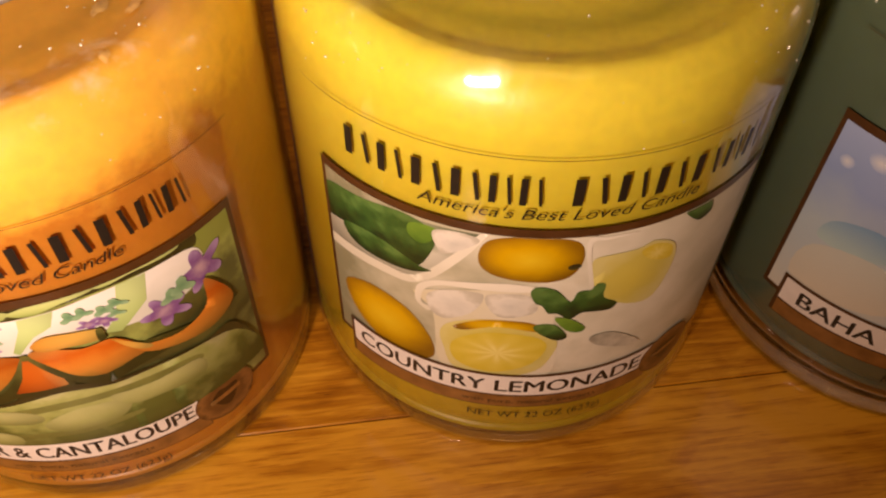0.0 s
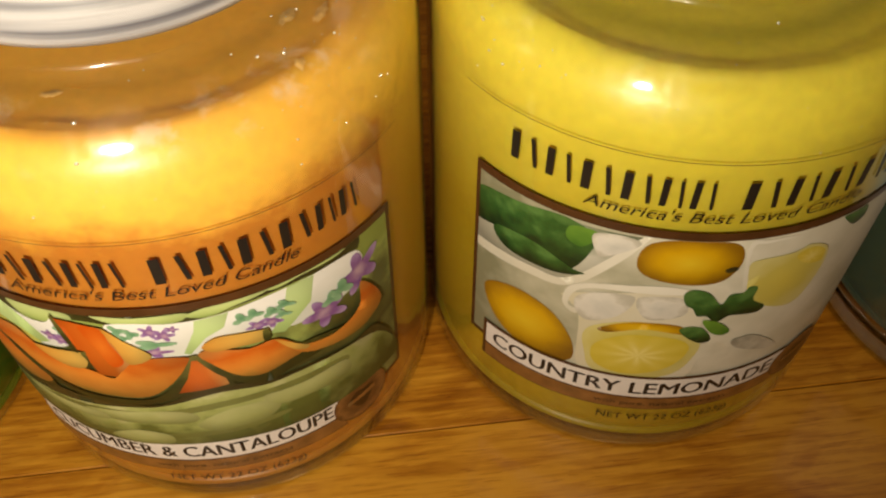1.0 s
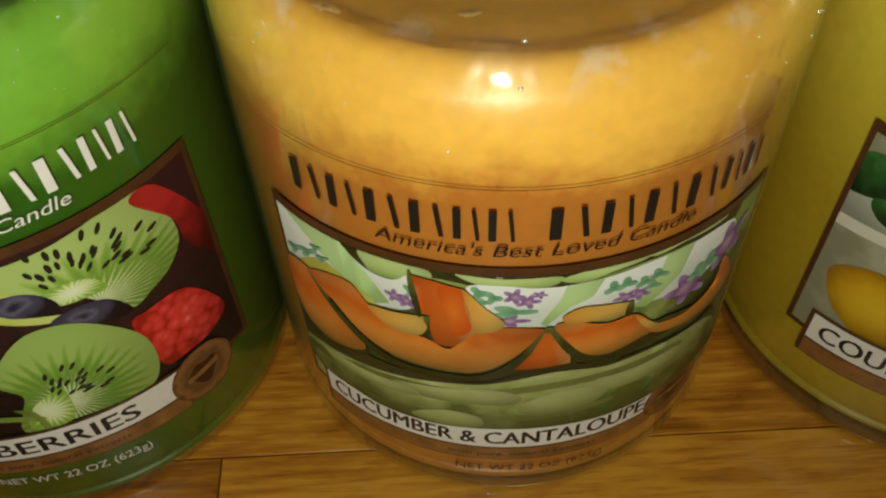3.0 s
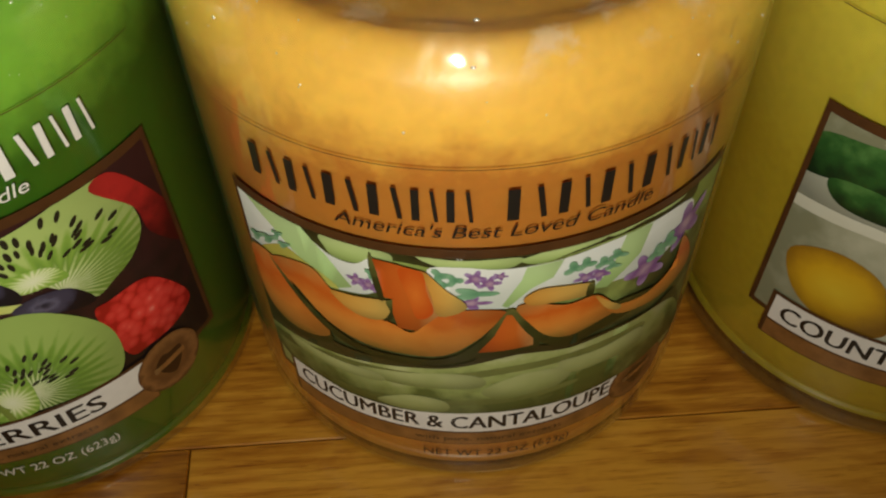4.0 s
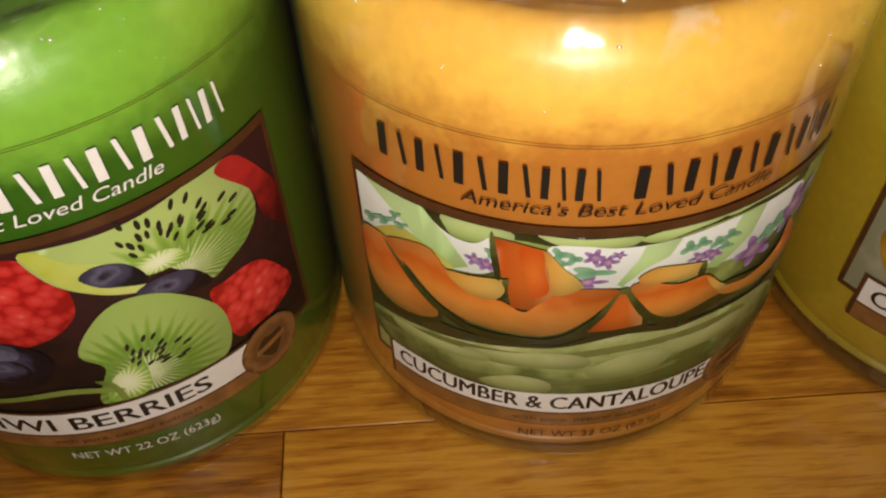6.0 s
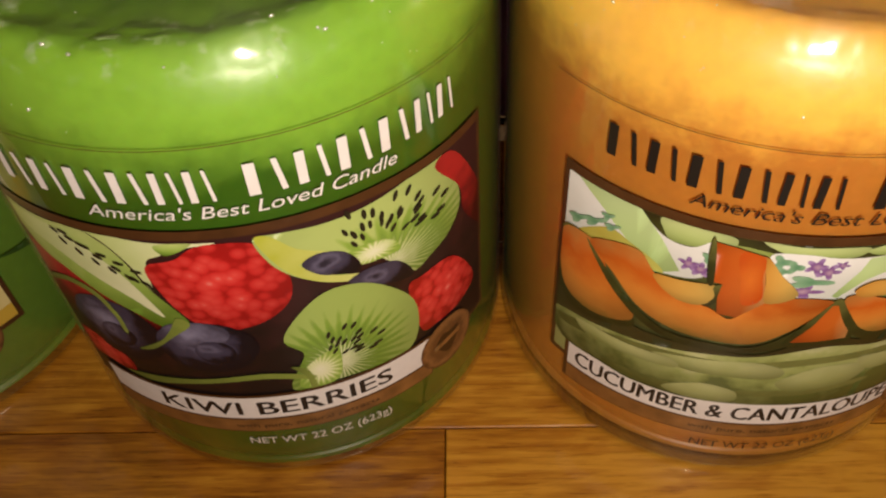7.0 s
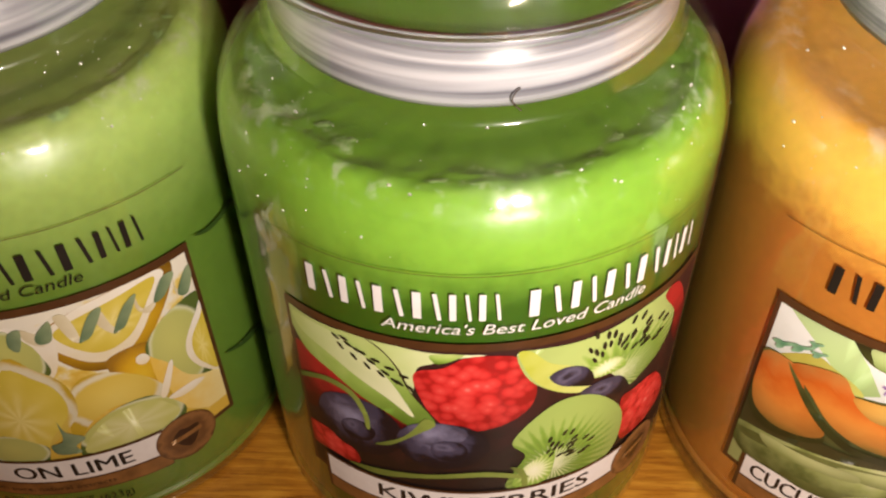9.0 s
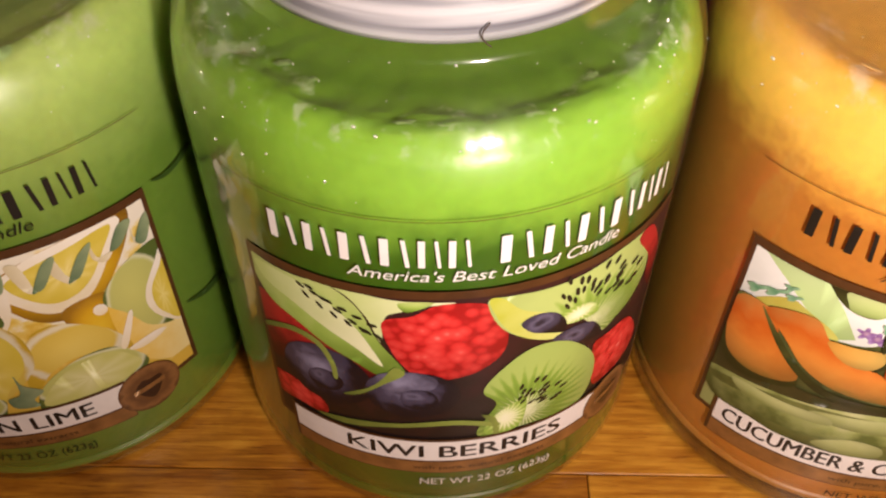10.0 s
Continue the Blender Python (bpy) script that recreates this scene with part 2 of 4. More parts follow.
INKS = {
    "kiwi_slice": printed("kiwi_ink", [(0.0, (0.80, 0.84, 0.58)), (0.22, (0.62, 0.72, 0.34)), (0.42, (0.17, 0.30, 0.04)), (0.75, (0.22, 0.38, 0.05)), (1.0, (0.38, 0.52, 0.13))], "radial", 250, 0.22, spokes=37, core=(-0.25, -0.55), volume=0.3),
    "kiwi_slice_high": printed("kiwi_high_ink", [(0.0, (0.78, 0.82, 0.54)), (0.25, (0.50, 0.62, 0.22)), (0.5, (0.20, 0.34, 0.05)), (0.8, (0.28, 0.44, 0.07)), (1.0, (0.46, 0.58, 0.18))], "radial", 250, 0.22, spokes=37, core=(0.12, -0.55), volume=0.3),
    "kiwi_wedge": printed("kiwi_wedge_ink", [(0.0, (0.15, 0.29, 0.025)), (0.45, (0.33, 0.50, 0.09)), (1.0, (0.58, 0.70, 0.24))], "up", 200, 0.3, volume=0.35),
    "pale_kiwi": printed("pale_kiwi_ink", [(0.0, (0.50, 0.62, 0.20)), (1.0, (0.78, 0.80, 0.52))], "across", 200, 0.2),
    "raspberry": printed("raspberry_ink", [(0.0, (0.88, 0.26, 0.22)), (0.35, (0.80, 0.07, 0.06)), (0.80, (0.66, 0.028, 0.026)), (1.0, (0.42, 0.010, 0.010))], "radial", 200, 0.1, cells=400, volume=0.35),
    "red_flesh": printed("red_flesh_ink", [(0.2, (0.10, 0.004, 0.006)), (0.8, (0.45, 0.02, 0.02))], "up", 260, 0.5, volume=0.5),
    "blueberry": printed("blueberry_ink", [(0.0, (0.02, 0.018, 0.035)), (0.28, (0.12, 0.11, 0.18)), (0.5, (0.055, 0.05, 0.09)), (0.75, (0.05, 0.045, 0.085)), (1.0, (0.010, 0.008, 0.016))], "radial", 260, 0.55, core=(-0.25, 0.3), volume=0.6),
    "stem": printed("stem_ink", [(0.0, (0.10, 0.14, 0.025)), (1.0, (0.24, 0.31, 0.06))], "across"),
    "pale_core": printed("kiwi_core_ink", [(0.0, (0.84, 0.86, 0.64)), (0.45, (0.74, 0.80, 0.46)), (0.75, (0.42, 0.56, 0.14)), (1.0, (0.25, 0.41, 0.06))], "radial", 260, 0.2, spokes=21),
    "dark_gap": printed("gap_ink", [(0.0, (0.05, 0.05, 0.015)), (1.0, (0.022, 0.018, 0.006))], "up", 150, 0.5),
    "lemon_drink": printed("drink_ink", [(0.0, (0.66, 0.56, 0.10)), (0.6, (0.62, 0.54, 0.12)), (1.0, (0.70, 0.64, 0.26))], "radial", 200, 0.3, volume=0.15),
    "bright_leaf": printed("bright_leaf_ink", [(0.0, (0.05, 0.16, 0.02)), (1.0, (0.14, 0.30, 0.04))], "up", 300, 0.6),
    "glass_side": printed("drinking_glass_ink", [(0.0, (0.62, 0.58, 0.42)), (1.0, (0.70, 0.67, 0.56))], "across", 160, 0.6),
    "grey_ice": printed("grey_ice_ink", [(0.0, (0.30, 0.29, 0.24)), (1.0, (0.62, 0.60, 0.52))], "across", 400, 0.8),
    "peel_white": printed("pith_ink", [(0.0, (0.76, 0.68, 0.48)), (1.0, (0.84, 0.80, 0.70))], "up", 250, 0.5),
    "curl_dark": printed("curl_dark_ink", [(0.0, (0.10, 0.17, 0.09)), (1.0, (0.26, 0.33, 0.18))], "across", 300, 0.5),
    "curl_light": printed("curl_light_ink", [(0.0, (0.60, 0.52, 0.32)), (1.0, (0.74, 0.68, 0.50))], "across", 300, 0.4),
    "olive_gap": printed("olive_gap_ink", [(0.0, (0.10, 0.12, 0.03)), (0.5, (0.05, 0.055, 0.012)), (1.0, (0.025, 0.022, 0.006))], "up", 140, 0.6),
    "cucumber_dark": printed("cucumber_dark_ink", [(0.0, (0.07, 0.085, 0.02)), (1.0, (0.17, 0.19, 0.055))], "up", 160, 0.9),
    "yellow_rind": printed("yellow_rind_ink", [(0.0, (0.45, 0.36, 0.05)), (1.0, (0.52, 0.52, 0.12))], "across", 200, 0.4),
    "melon_glow": printed("melon_glow_ink", [(0.0, (0.66, 0.16, 0.02)), (1.0, (0.52, 0.075, 0.006))], "radial", 200, 0.3),
    "berry_light": printed("berry_bloom_ink", [(0.0, (0.28, 0.27, 0.40)), (0.5, (0.15, 0.14, 0.22)), (1.0, (0.055, 0.05, 0.085))], "radial", 300, 0.7),
    "stem_yellow": printed("yellow_stem_ink", [(0.0, (0.46, 0.50, 0.06)), (1.0, (0.62, 0.66, 0.22))], "across", 250, 0.4),
    "seed": plain("seed_ink", (0.02, 0.018, 0.010), 0.4),
    "cloth": printed("cloth_ink", [(0.2, (0.62, 0.64, 0.60)), (0.8, (0.80, 0.80, 0.78))], "up", 120, 0.4),
    "green_stripe": printed("stripe_ink", [(0.0, (0.42, 0.60, 0.22)), (1.0, (0.55, 0.70, 0.34))], "up", 150, 0.3, volume=0.3),
    "cucumber_slice": printed("slice_ink", [(0.0, (0.36, 0.48, 0.14)), (1.0, (0.55, 0.64, 0.28))], "up", 150, 0.3, volume=0.4),
    "purple_flower": printed("flower_ink", [(0.0, (0.45, 0.30, 0.40)), (0.5, (0.20, 0.08, 0.26)), (1.0, (0.36, 0.24, 0.46))], "radial", 500, 0.4),
    "green_sprig": printed("sprig_ink", [(0.0, (0.10, 0.26, 0.14)), (1.0, (0.24, 0.42, 0.26))], "radial", 500, 0.5),
    "melon_wedge": printed("melon_ink", [(0.0, (0.40, 0.22, 0.04)), (0.14, (0.66, 0.27, 0.05)), (0.4, (0.70, 0.23, 0.035)), (0.7, (0.60, 0.12, 0.012)), (1.0, (0.66, 0.26, 0.06))], "up", 220, 0.22, volume=0.55),
    "rind": printed("rind_ink", [(0.0, (0.02, 0.022, 0.005)), (0.5, (0.035, 0.042, 0.009)), (1.0, (0.12, 0.12, 0.03))], "up", 250, 0.4),
    "melon_piece": printed("melon_piece_ink", [(0.0, (0.66, 0.30, 0.05)), (1.0, (0.68, 0.46, 0.12))], "across", 180, 0.2, volume=0.45),
    "melon_chunk": printed("melon_chunk_ink", [(0.0, (0.50, 0.08, 0.008)), (0.7, (0.58, 0.13, 0.016)), (1.0, (0.78, 0.36, 0.12))], "across", 180, 0.15, volume=0.45),
    "cucumber": printed("cucumber_ink", [(0.1, (0.10, 0.13, 0.03)), (0.5, (0.30, 0.35, 0.11)), (0.75, (0.40, 0.44, 0.17)), (1.0, (0.54, 0.56, 0.28))], "up", 110, 1.3, volume=0.5),
    "cucumber_pale": printed("cucumber_pale_ink", [(0.0, (0.26, 0.30, 0.09)), (1.0, (0.48, 0.51, 0.23))], "up", 160, 0.5, volume=0.4),
    "glass_plate": printed("plate_ink", [(0.0, (0.46, 0.46, 0.36)), (0.6, (0.60, 0.60, 0.52)), (1.0, (0.25, 0.30, 0.18))], "up", 120, 0.4, volume=0.5),
    "leaf": printed("leaf_ink", [(0.1, (0.008, 0.035, 0.010)), (0.6, (0.03, 0.11, 0.022)), (1.0, (0.10, 0.24, 0.06))], "up", 260, 0.8, volume=0.4),
    "lemon": printed("lemon_ink", [(0.0, (0.72, 0.50, 0.03)), (0.6, (0.66, 0.38, 0.012)), (1.0, (0.40, 0.20, 0.01))], "radial", 300, 0.12, volume=0.5),
    "lemon_slice": printed("lemon_slice_ink", [(0.0, (0.74, 0.60, 0.14)), (0.74, (0.72, 0.54, 0.09)), (0.84, (0.80, 0.76, 0.56)), (0.92, (0.80, 0.74, 0.50)), (1.0, (0.62, 0.42, 0.03))], "radial", 220, 0.1, volume=0.2),
    "lemon_pulp": printed("lemon_pulp_ink", [(0.0, (0.78, 0.68, 0.24)), (0.5, (0.68, 0.56, 0.10)), (1.0, (0.62, 0.50, 0.06))], "radial", 300, 0.2, spokes=9),
    "citrus_slice": printed("lime_slice_ink", [(0.0, (0.55, 0.56, 0.16)), (0.84, (0.52, 0.54, 0.16)), (0.93, (0.70, 0.72, 0.46)), (1.0, (0.10, 0.15, 0.03))], "radial", 220, 0.06, volume=0.15),
    "citrus_pulp": printed("lime_pulp_ink", [(0.0, (0.66, 0.66, 0.34)), (1.0, (0.52, 0.53, 0.16))], "radial", 300, 0.15, spokes=8),
    "glass_rim": printed("rim_ink", [(0.0, (0.62, 0.60, 0.50)), (1.0, (0.78, 0.76, 0.68))], "up", 120, 0.4),
    "ice": printed("ice_ink", [(0.0, (0.58, 0.58, 0.54)), (0.7, (0.76, 0.74, 0.68)), (1.0, (0.60, 0.58, 0.50))], "radial", 420, 0.5, volume=0.2),
    "peel_zest": printed("zest_ink", [(0.0, (0.74, 0.50, 0.08)), (1.0, (0.78, 0.66, 0.30))], "across", 300, 0.4),
    "sea": printed("sea_ink", [(0.0, (0.40, 0.58, 0.60)), (1.0, (0.16, 0.34, 0.56))], "up", 100, 0.2),
    "sand": printed("sand_ink", [(0.0, (0.66, 0.62, 0.52)), (1.0, (0.52, 0.58, 0.56))], "up", 180, 0.2),
    "cloud": printed("cloud_ink", [(0.0, (0.72, 0.76, 0.84)), (1.0, (0.34, 0.46, 0.72))], "radial", 200, 0.3),
}
GROUNDS = {
    "kiwi": printed("dark_ground_ink", [(0.2, (0.010, 0.006, 0.006)), (0.8, (0.035, 0.010, 0.011))], "up", 200, 0.7),
    "melon": printed("melon_ground_ink", [(0.0, (0.30, 0.34, 0.12)), (0.40, (0.05, 0.05, 0.015)), (0.7, (0.10, 0.11, 0.03)), (0.85, (0.30, 0.36, 0.10)), (1.0, (0.22, 0.27, 0.06))], "up", 90, 0.5),
    "lemonade": printed("pale_ground_ink", [(0.0, (0.24, 0.24, 0.15)), (0.3, (0.46, 0.45, 0.34)), (0.6, (0.70, 0.68, 0.58)), (1.0, (0.52, 0.51, 0.40))], "across", 80, 0.5),
    "lime": printed("citrus_ground_ink", [(0.25, (0.66, 0.44, 0.06)), (0.5, (0.74, 0.58, 0.16)), (0.75, (0.78, 0.74, 0.62))], "up", 110, 2.0),
    "beach": printed("beach_ground_ink", [(0.0, (0.60, 0.62, 0.58)), (0.45, (0.42, 0.54, 0.62)), (0.75, (0.26, 0.38, 0.66)), (1.0, (0.34, 0.46, 0.74))], "up", 90, 0.15),
}


# ---- builders ----
def part(name, bm, material, parent, label="", smooth=True):
    me = bpy.data.meshes.new(name)
    bm.to_mesh(me)
    bm.free()
    me.materials.append(material)
    if smooth:
        me.shade_smooth()
    ob = new(name, me)
    ob.parent = parent
    if label:
        ob["label"] = label
    return ob


def lathe(profile, steps=96, close=False):
    """A turned body from (radius, height) pairs."""
    bm = bmesh.new()
    rings = []
    for r, z in profile:
        if r < 1e-6:
            rings.append([bm.verts.new((0, 0, z))])
        else:
            rings.append([bm.verts.new((r * math.sin(a), -r * math.cos(a), z)) for a in (2 * math.pi * i / steps for i in range(steps))])
    pairs = list(zip(rings, rings[1:])) + ([(rings[-1], rings[0])] if close else [])
    for a, b in pairs:
        for i in range(steps):
            j = (i + 1) % steps
            vs = [a[i % len(a)], a[j % len(a)], b[j % len(b)], b[i % len(b)]]
            vs = [v for k, v in enumerate(vs) if v not in vs[:k]]
            if len(vs) > 2:
                bm.faces.new(vs)
    bm.normal_update()
    if sum(f.normal.x * f.calc_center_median().x + f.normal.y * f.calc_center_median().y for f in bm.faces) < 0:
        bmesh.ops.reverse_faces(bm, faces=bm.faces)
    return bm


def curve_profile(points, n=6):
    """A smooth profile through the points."""
    out = []
    for i in range(len(points) - 1):
        p0, p1, p2, p3 = (Vector(points[max(0, min(len(points) - 1, i + k))]) for k in (-1, 0, 1, 2))
        for s in range(n):
            u = s / n
            out.append(tuple(0.5 * (2 * p1 + (p2 - p0) * u + (2 * p0 - 5 * p1 + 4 * p2 - p3) * u * u + (3 * p1 - p0 - 3 * p2 + p3) * u ** 3)))
    return out + [tuple(points[-1])]


RADIUS = 0.0526


def skin(v):
    """The jar's outer radius at the label height v: it narrows a hair upwards."""
    return 0.0528 - 0.001 * v


STRIP = 0.0022


def wrap(u, v, lift):
    """From label metres to the jar's round wall, in flat narrow strips; the print sags a little towards its ends."""
    k = math.floor(u / STRIP + 1e-6)
    f, x, y, drop = u / STRIP - k, 0.0, 0.0, 0.0
    for i, part_of in ((k, 1 - f), (k + 1, f)):
        a = i * STRIP / RADIUS
        x += part_of * math.sin(a)
        y -= part_of * math.cos(a)
        drop += part_of * 0.003 * a * a
    r = skin(v) + lift
    return (r * x, r * y, v - drop)


PICTURE = (-0.0487, 0.0482, 0.0325, 0.0840)


def lay(bm, layer, clip=None):
    """Clips a flat bmesh, cuts it into narrow strips and bends it round the jar."""
    bmesh.ops.triangulate(bm, faces=bm.faces[:])
    bm.normal_update()
    bmesh.ops.reverse_faces(bm, faces=[f for f in bm.faces if f.normal.z < 0])
    if clip:
        u0, u1, v0, v1 = clip
        for co, no in (((u0, 0, 0), (-1, 0, 0)), ((u1, 0, 0), (1, 0, 0)), ((0, v0, 0), (0, -1, 0)), ((0, v1, 0), (0, 1, 0))):
            bmesh.ops.bisect_plane(bm, geom=bm.verts[:] + bm.edges[:] + bm.faces[:], plane_co=co, plane_no=no, clear_outer=True)
    if not bm.verts:
        return False
    us, vs = [v.co.x for v in bm.verts], [v.co.y for v in bm.verts]
    cu, cv, hu, hv = (max(us) + min(us)) / 2, (max(vs) + min(vs)) / 2, (max(us) - min(us)) / 2 + 1e-6, (max(vs) - min(vs)) / 2 + 1e-6
    for k in range(int(min(us) // STRIP) + 1, int(max(us) // STRIP) + 1):
        bmesh.ops.bisect_plane(bm, geom=bm.verts[:] + bm.edges[:] + bm.faces[:], plane_co=(k * STRIP, 0, 0), plane_no=(1, 0, 0))
    for v in (0.015, 0.06, 0.085, 0.11):
        if min(vs) < v < max(vs):
            bmesh.ops.bisect_plane(bm, geom=bm.verts[:] + bm.edges[:] + bm.faces[:], plane_co=(0, v, 0), plane_no=(0, 1, 0))
    bmesh.ops.triangulate(bm, faces=bm.faces[:])
    layer_uv = bm.loops.layers.uv.new("UVMap")
    for f in bm.faces:
        for lp in f.loops:
            lp[layer_uv].uv = ((lp.vert.co.x - cu) / hu, (lp.vert.co.y - cv) / hv)
    for v in bm.verts:
        v.co = wrap(v.co.x, v.co.y, 0.00018 + 0.000025 * layer)
    return True


def flat(points):
    bm = bmesh.new()
    bm.faces.new([bm.verts.new((u, v, 0)) for u, v in points])
    bm.normal_update()
    return bm


def decal(name, points, layer, material, parent, clip=None, label=""):
    bm = flat(points)
    if not lay(bm, layer, clip):
        bm.free()
        return None
    return part(name, bm, material, parent, label)


def oval(cx, cy, ra, rb, turn, n=30, wobble=0.0, seed=0, lobes=(0, 0.0), point=0.0):
    out, c, s = [], math.cos(radians(turn)), math.sin(radians(turn))
    for i in range(n):
        a = 2 * math.pi * i / n
        k = 1 + lobes[1] * math.cos(lobes[0] * a) + wobble * noise.noise((math.cos(a) * 2.3, math.sin(a) * 2.3, seed * 7.1))
        x, y = ra * k * math.cos(a), rb * k * math.sin(a) * (abs(math.sin(a)) ** point)
        out.append((cx + x * c - y * s, cy + x * s + y * c))
    return out


def loop(points, n=5):
    out, m = [], len(points)
    for i in range(m):
        p0, p1, p2, p3 = (Vector(points[(i + k) % m]) for k in (-1, 0, 1, 2))
        for s in range(n):
            u = s / n
            out.append(tuple(0.5 * (2 * p1 + (p2 - p0) * u + (2 * p0 - 5 * p1 + 4 * p2 - p3) * u * u + (3 * p1 - p0 - 3 * p2 + p3) * u ** 3)))
    return out


def lettering(name, text, u0, u1, v0, height, layer, material, parent, label="", slant=0.0):
    """Words in the built-in font, fitted between u0 and u1, wrapped round the jar."""
    data = bpy.data.curves.new(name, "FONT")
    data.body, data.size, data.shear = text, 1.0, slant
    data.resolution_u = 3
    ob = bpy.data.objects.new(name, data)
    scene.collection.objects.link(ob)
    bpy.context.view_layer.update()
    me = bpy.data.meshes.new_from_object(ob.evaluated_get(bpy.context.evaluated_depsgraph_get()))
    bpy.data.objects.remove(ob)
    bm = bmesh.new()
    bm.from_mesh(me)
    bpy.data.meshes.remove(me)
    xs = [v.co.x for v in bm.verts]
    lo, hi = min(xs), max(xs)
    for v in bm.verts:
        v.co = (u0 + (v.co.x - lo) / (hi - lo) * (u1 - u0), v0 + v.co.y / 0.7 * height, 0)
    bm.normal_update()
    lay(bm, layer)
    return part(name, bm, material, parent, label)


def bars(u0, u1, v0, v1, widths, layer, material, parent, name="brand_mark"):
    """A brand's wordmark as plain upright bars, a thick and a thin one for each sign."""
    total = sum(abs(w) for w in widths)
    k, u = (u1 - u0) / total, u0
    for w in widths:
        if w > 0:
            a, b = u + 0.12 * w * k, u + 0.88 * w * k
            thick = 0.30 * (b - a)
            lean = 0.5 * thick
            decal(name, [(a, v0), (a + thick, v0), (a + thick, v1), (a, v1)], layer, material, parent)
            decal(name, [(b - 0.5 * thick, v0), (b, v0), (b - lean, v1), (b - 0.5 * thick - lean, v1)], layer, material, parent)
        u += abs(w) * k


GLASS_LINE = [(0.0513, 0.0002), (0.0524, 0.0012), (0.0528, 0.004), (0.0528, 0.012), (0.0528, 0.035), (0.0527, 0.06), (0.0527, 0.085), (0.0526, 0.098), (0.0525, 0.105), (0.0521, 0.111), (0.0509, 0.1165), (0.0486, 0.1210), (0.0450, 0.1255), (0.0419, 0.1284), (0.0406, 0.1312), (0.0405, 0.1418), (0.0412, 0.1446)]
WAX_LINE = [(0.0, 0.0), (0.0480, 0.0), (0.0506, 0.0012), (0.0518, 0.006), (0.0521, 0.02), (0.0522, 0.035), (0.0521, 0.06), (0.0521, 0.085), (0.0520, 0.098), (0.0519, 0.1035), (0.0515, 0.1100), (0.0500, 0.1149), (0.0483, 0.1177), (0.0464, 0.1194), (0.0446, 0.1200), (0.0425, 0.1197), (0.036, 0.1191), (0.0, 0.1189)]
LETTERS = [1.25, 1.1, 1.2, 1.1, 0.85, 0.85, -0.55, 1.3, 1.1, 1.2, 1.2, 0.85, 0.85]


def wax_at(w):
    """Radius and height on the wax, w metres inward over the shoulder from its widest ring."""
    line = [q for q in WAX_LINE if q[1] >= 0.1034]
    for (r0, z0), (r1, z1) in zip(line, line[1:]):
        d = math.hypot(r1 - r0, z1 - z0)
        if w <= d:
            return r0 + (r1 - r0) * w / d, z0 + (z1 - z0) * w / d
        w -= d
    return line[-1]


def flake(body, rnd, ink, size):
    """A pale scrap of wax that stuck near the rim."""
    angle = rnd.uniform(-1.5, 1.5)
    w = rnd.choice((rnd.uniform(0.0185, 0.0215), rnd.uniform(0.020, 0.030)))
    ru, rw = size * rnd.uniform(0.0008, 0.0030), size * rnd.uniform(0.0007, 0.0019)
    bm = bmesh.new()
    seed = rnd.random() * 50
    rings = []
    for f in (0.55, 1.0):
        ring = []
        for i in range(18):
            a = 2 * math.pi * i / 18
            k = f * (1 + 0.75 * noise.noise((1.7 * math.cos(a), 1.7 * math.sin(a), seed)))
            r, z = wax_at(w + rw * k * math.sin(a))
            th = angle + ru * k * (math.cos(a) + 0.4 * math.sin(a)) / r
            lift = 0.00016 if f < 1 else 0.00006
            ring.append(bm.verts.new(((r + lift * 0.5) * math.sin(th), -(r + lift * 0.5) * math.cos(th), z + lift)))
        rings.append(ring)
    bm.faces.new(rings[0])
    for i in range(18):
        bm.faces.new((rings[1][i], rings[1][(i + 1) % 18], rings[0][(i + 1) % 18], rings[0][i]))
    part("flake", bm, ink, body)


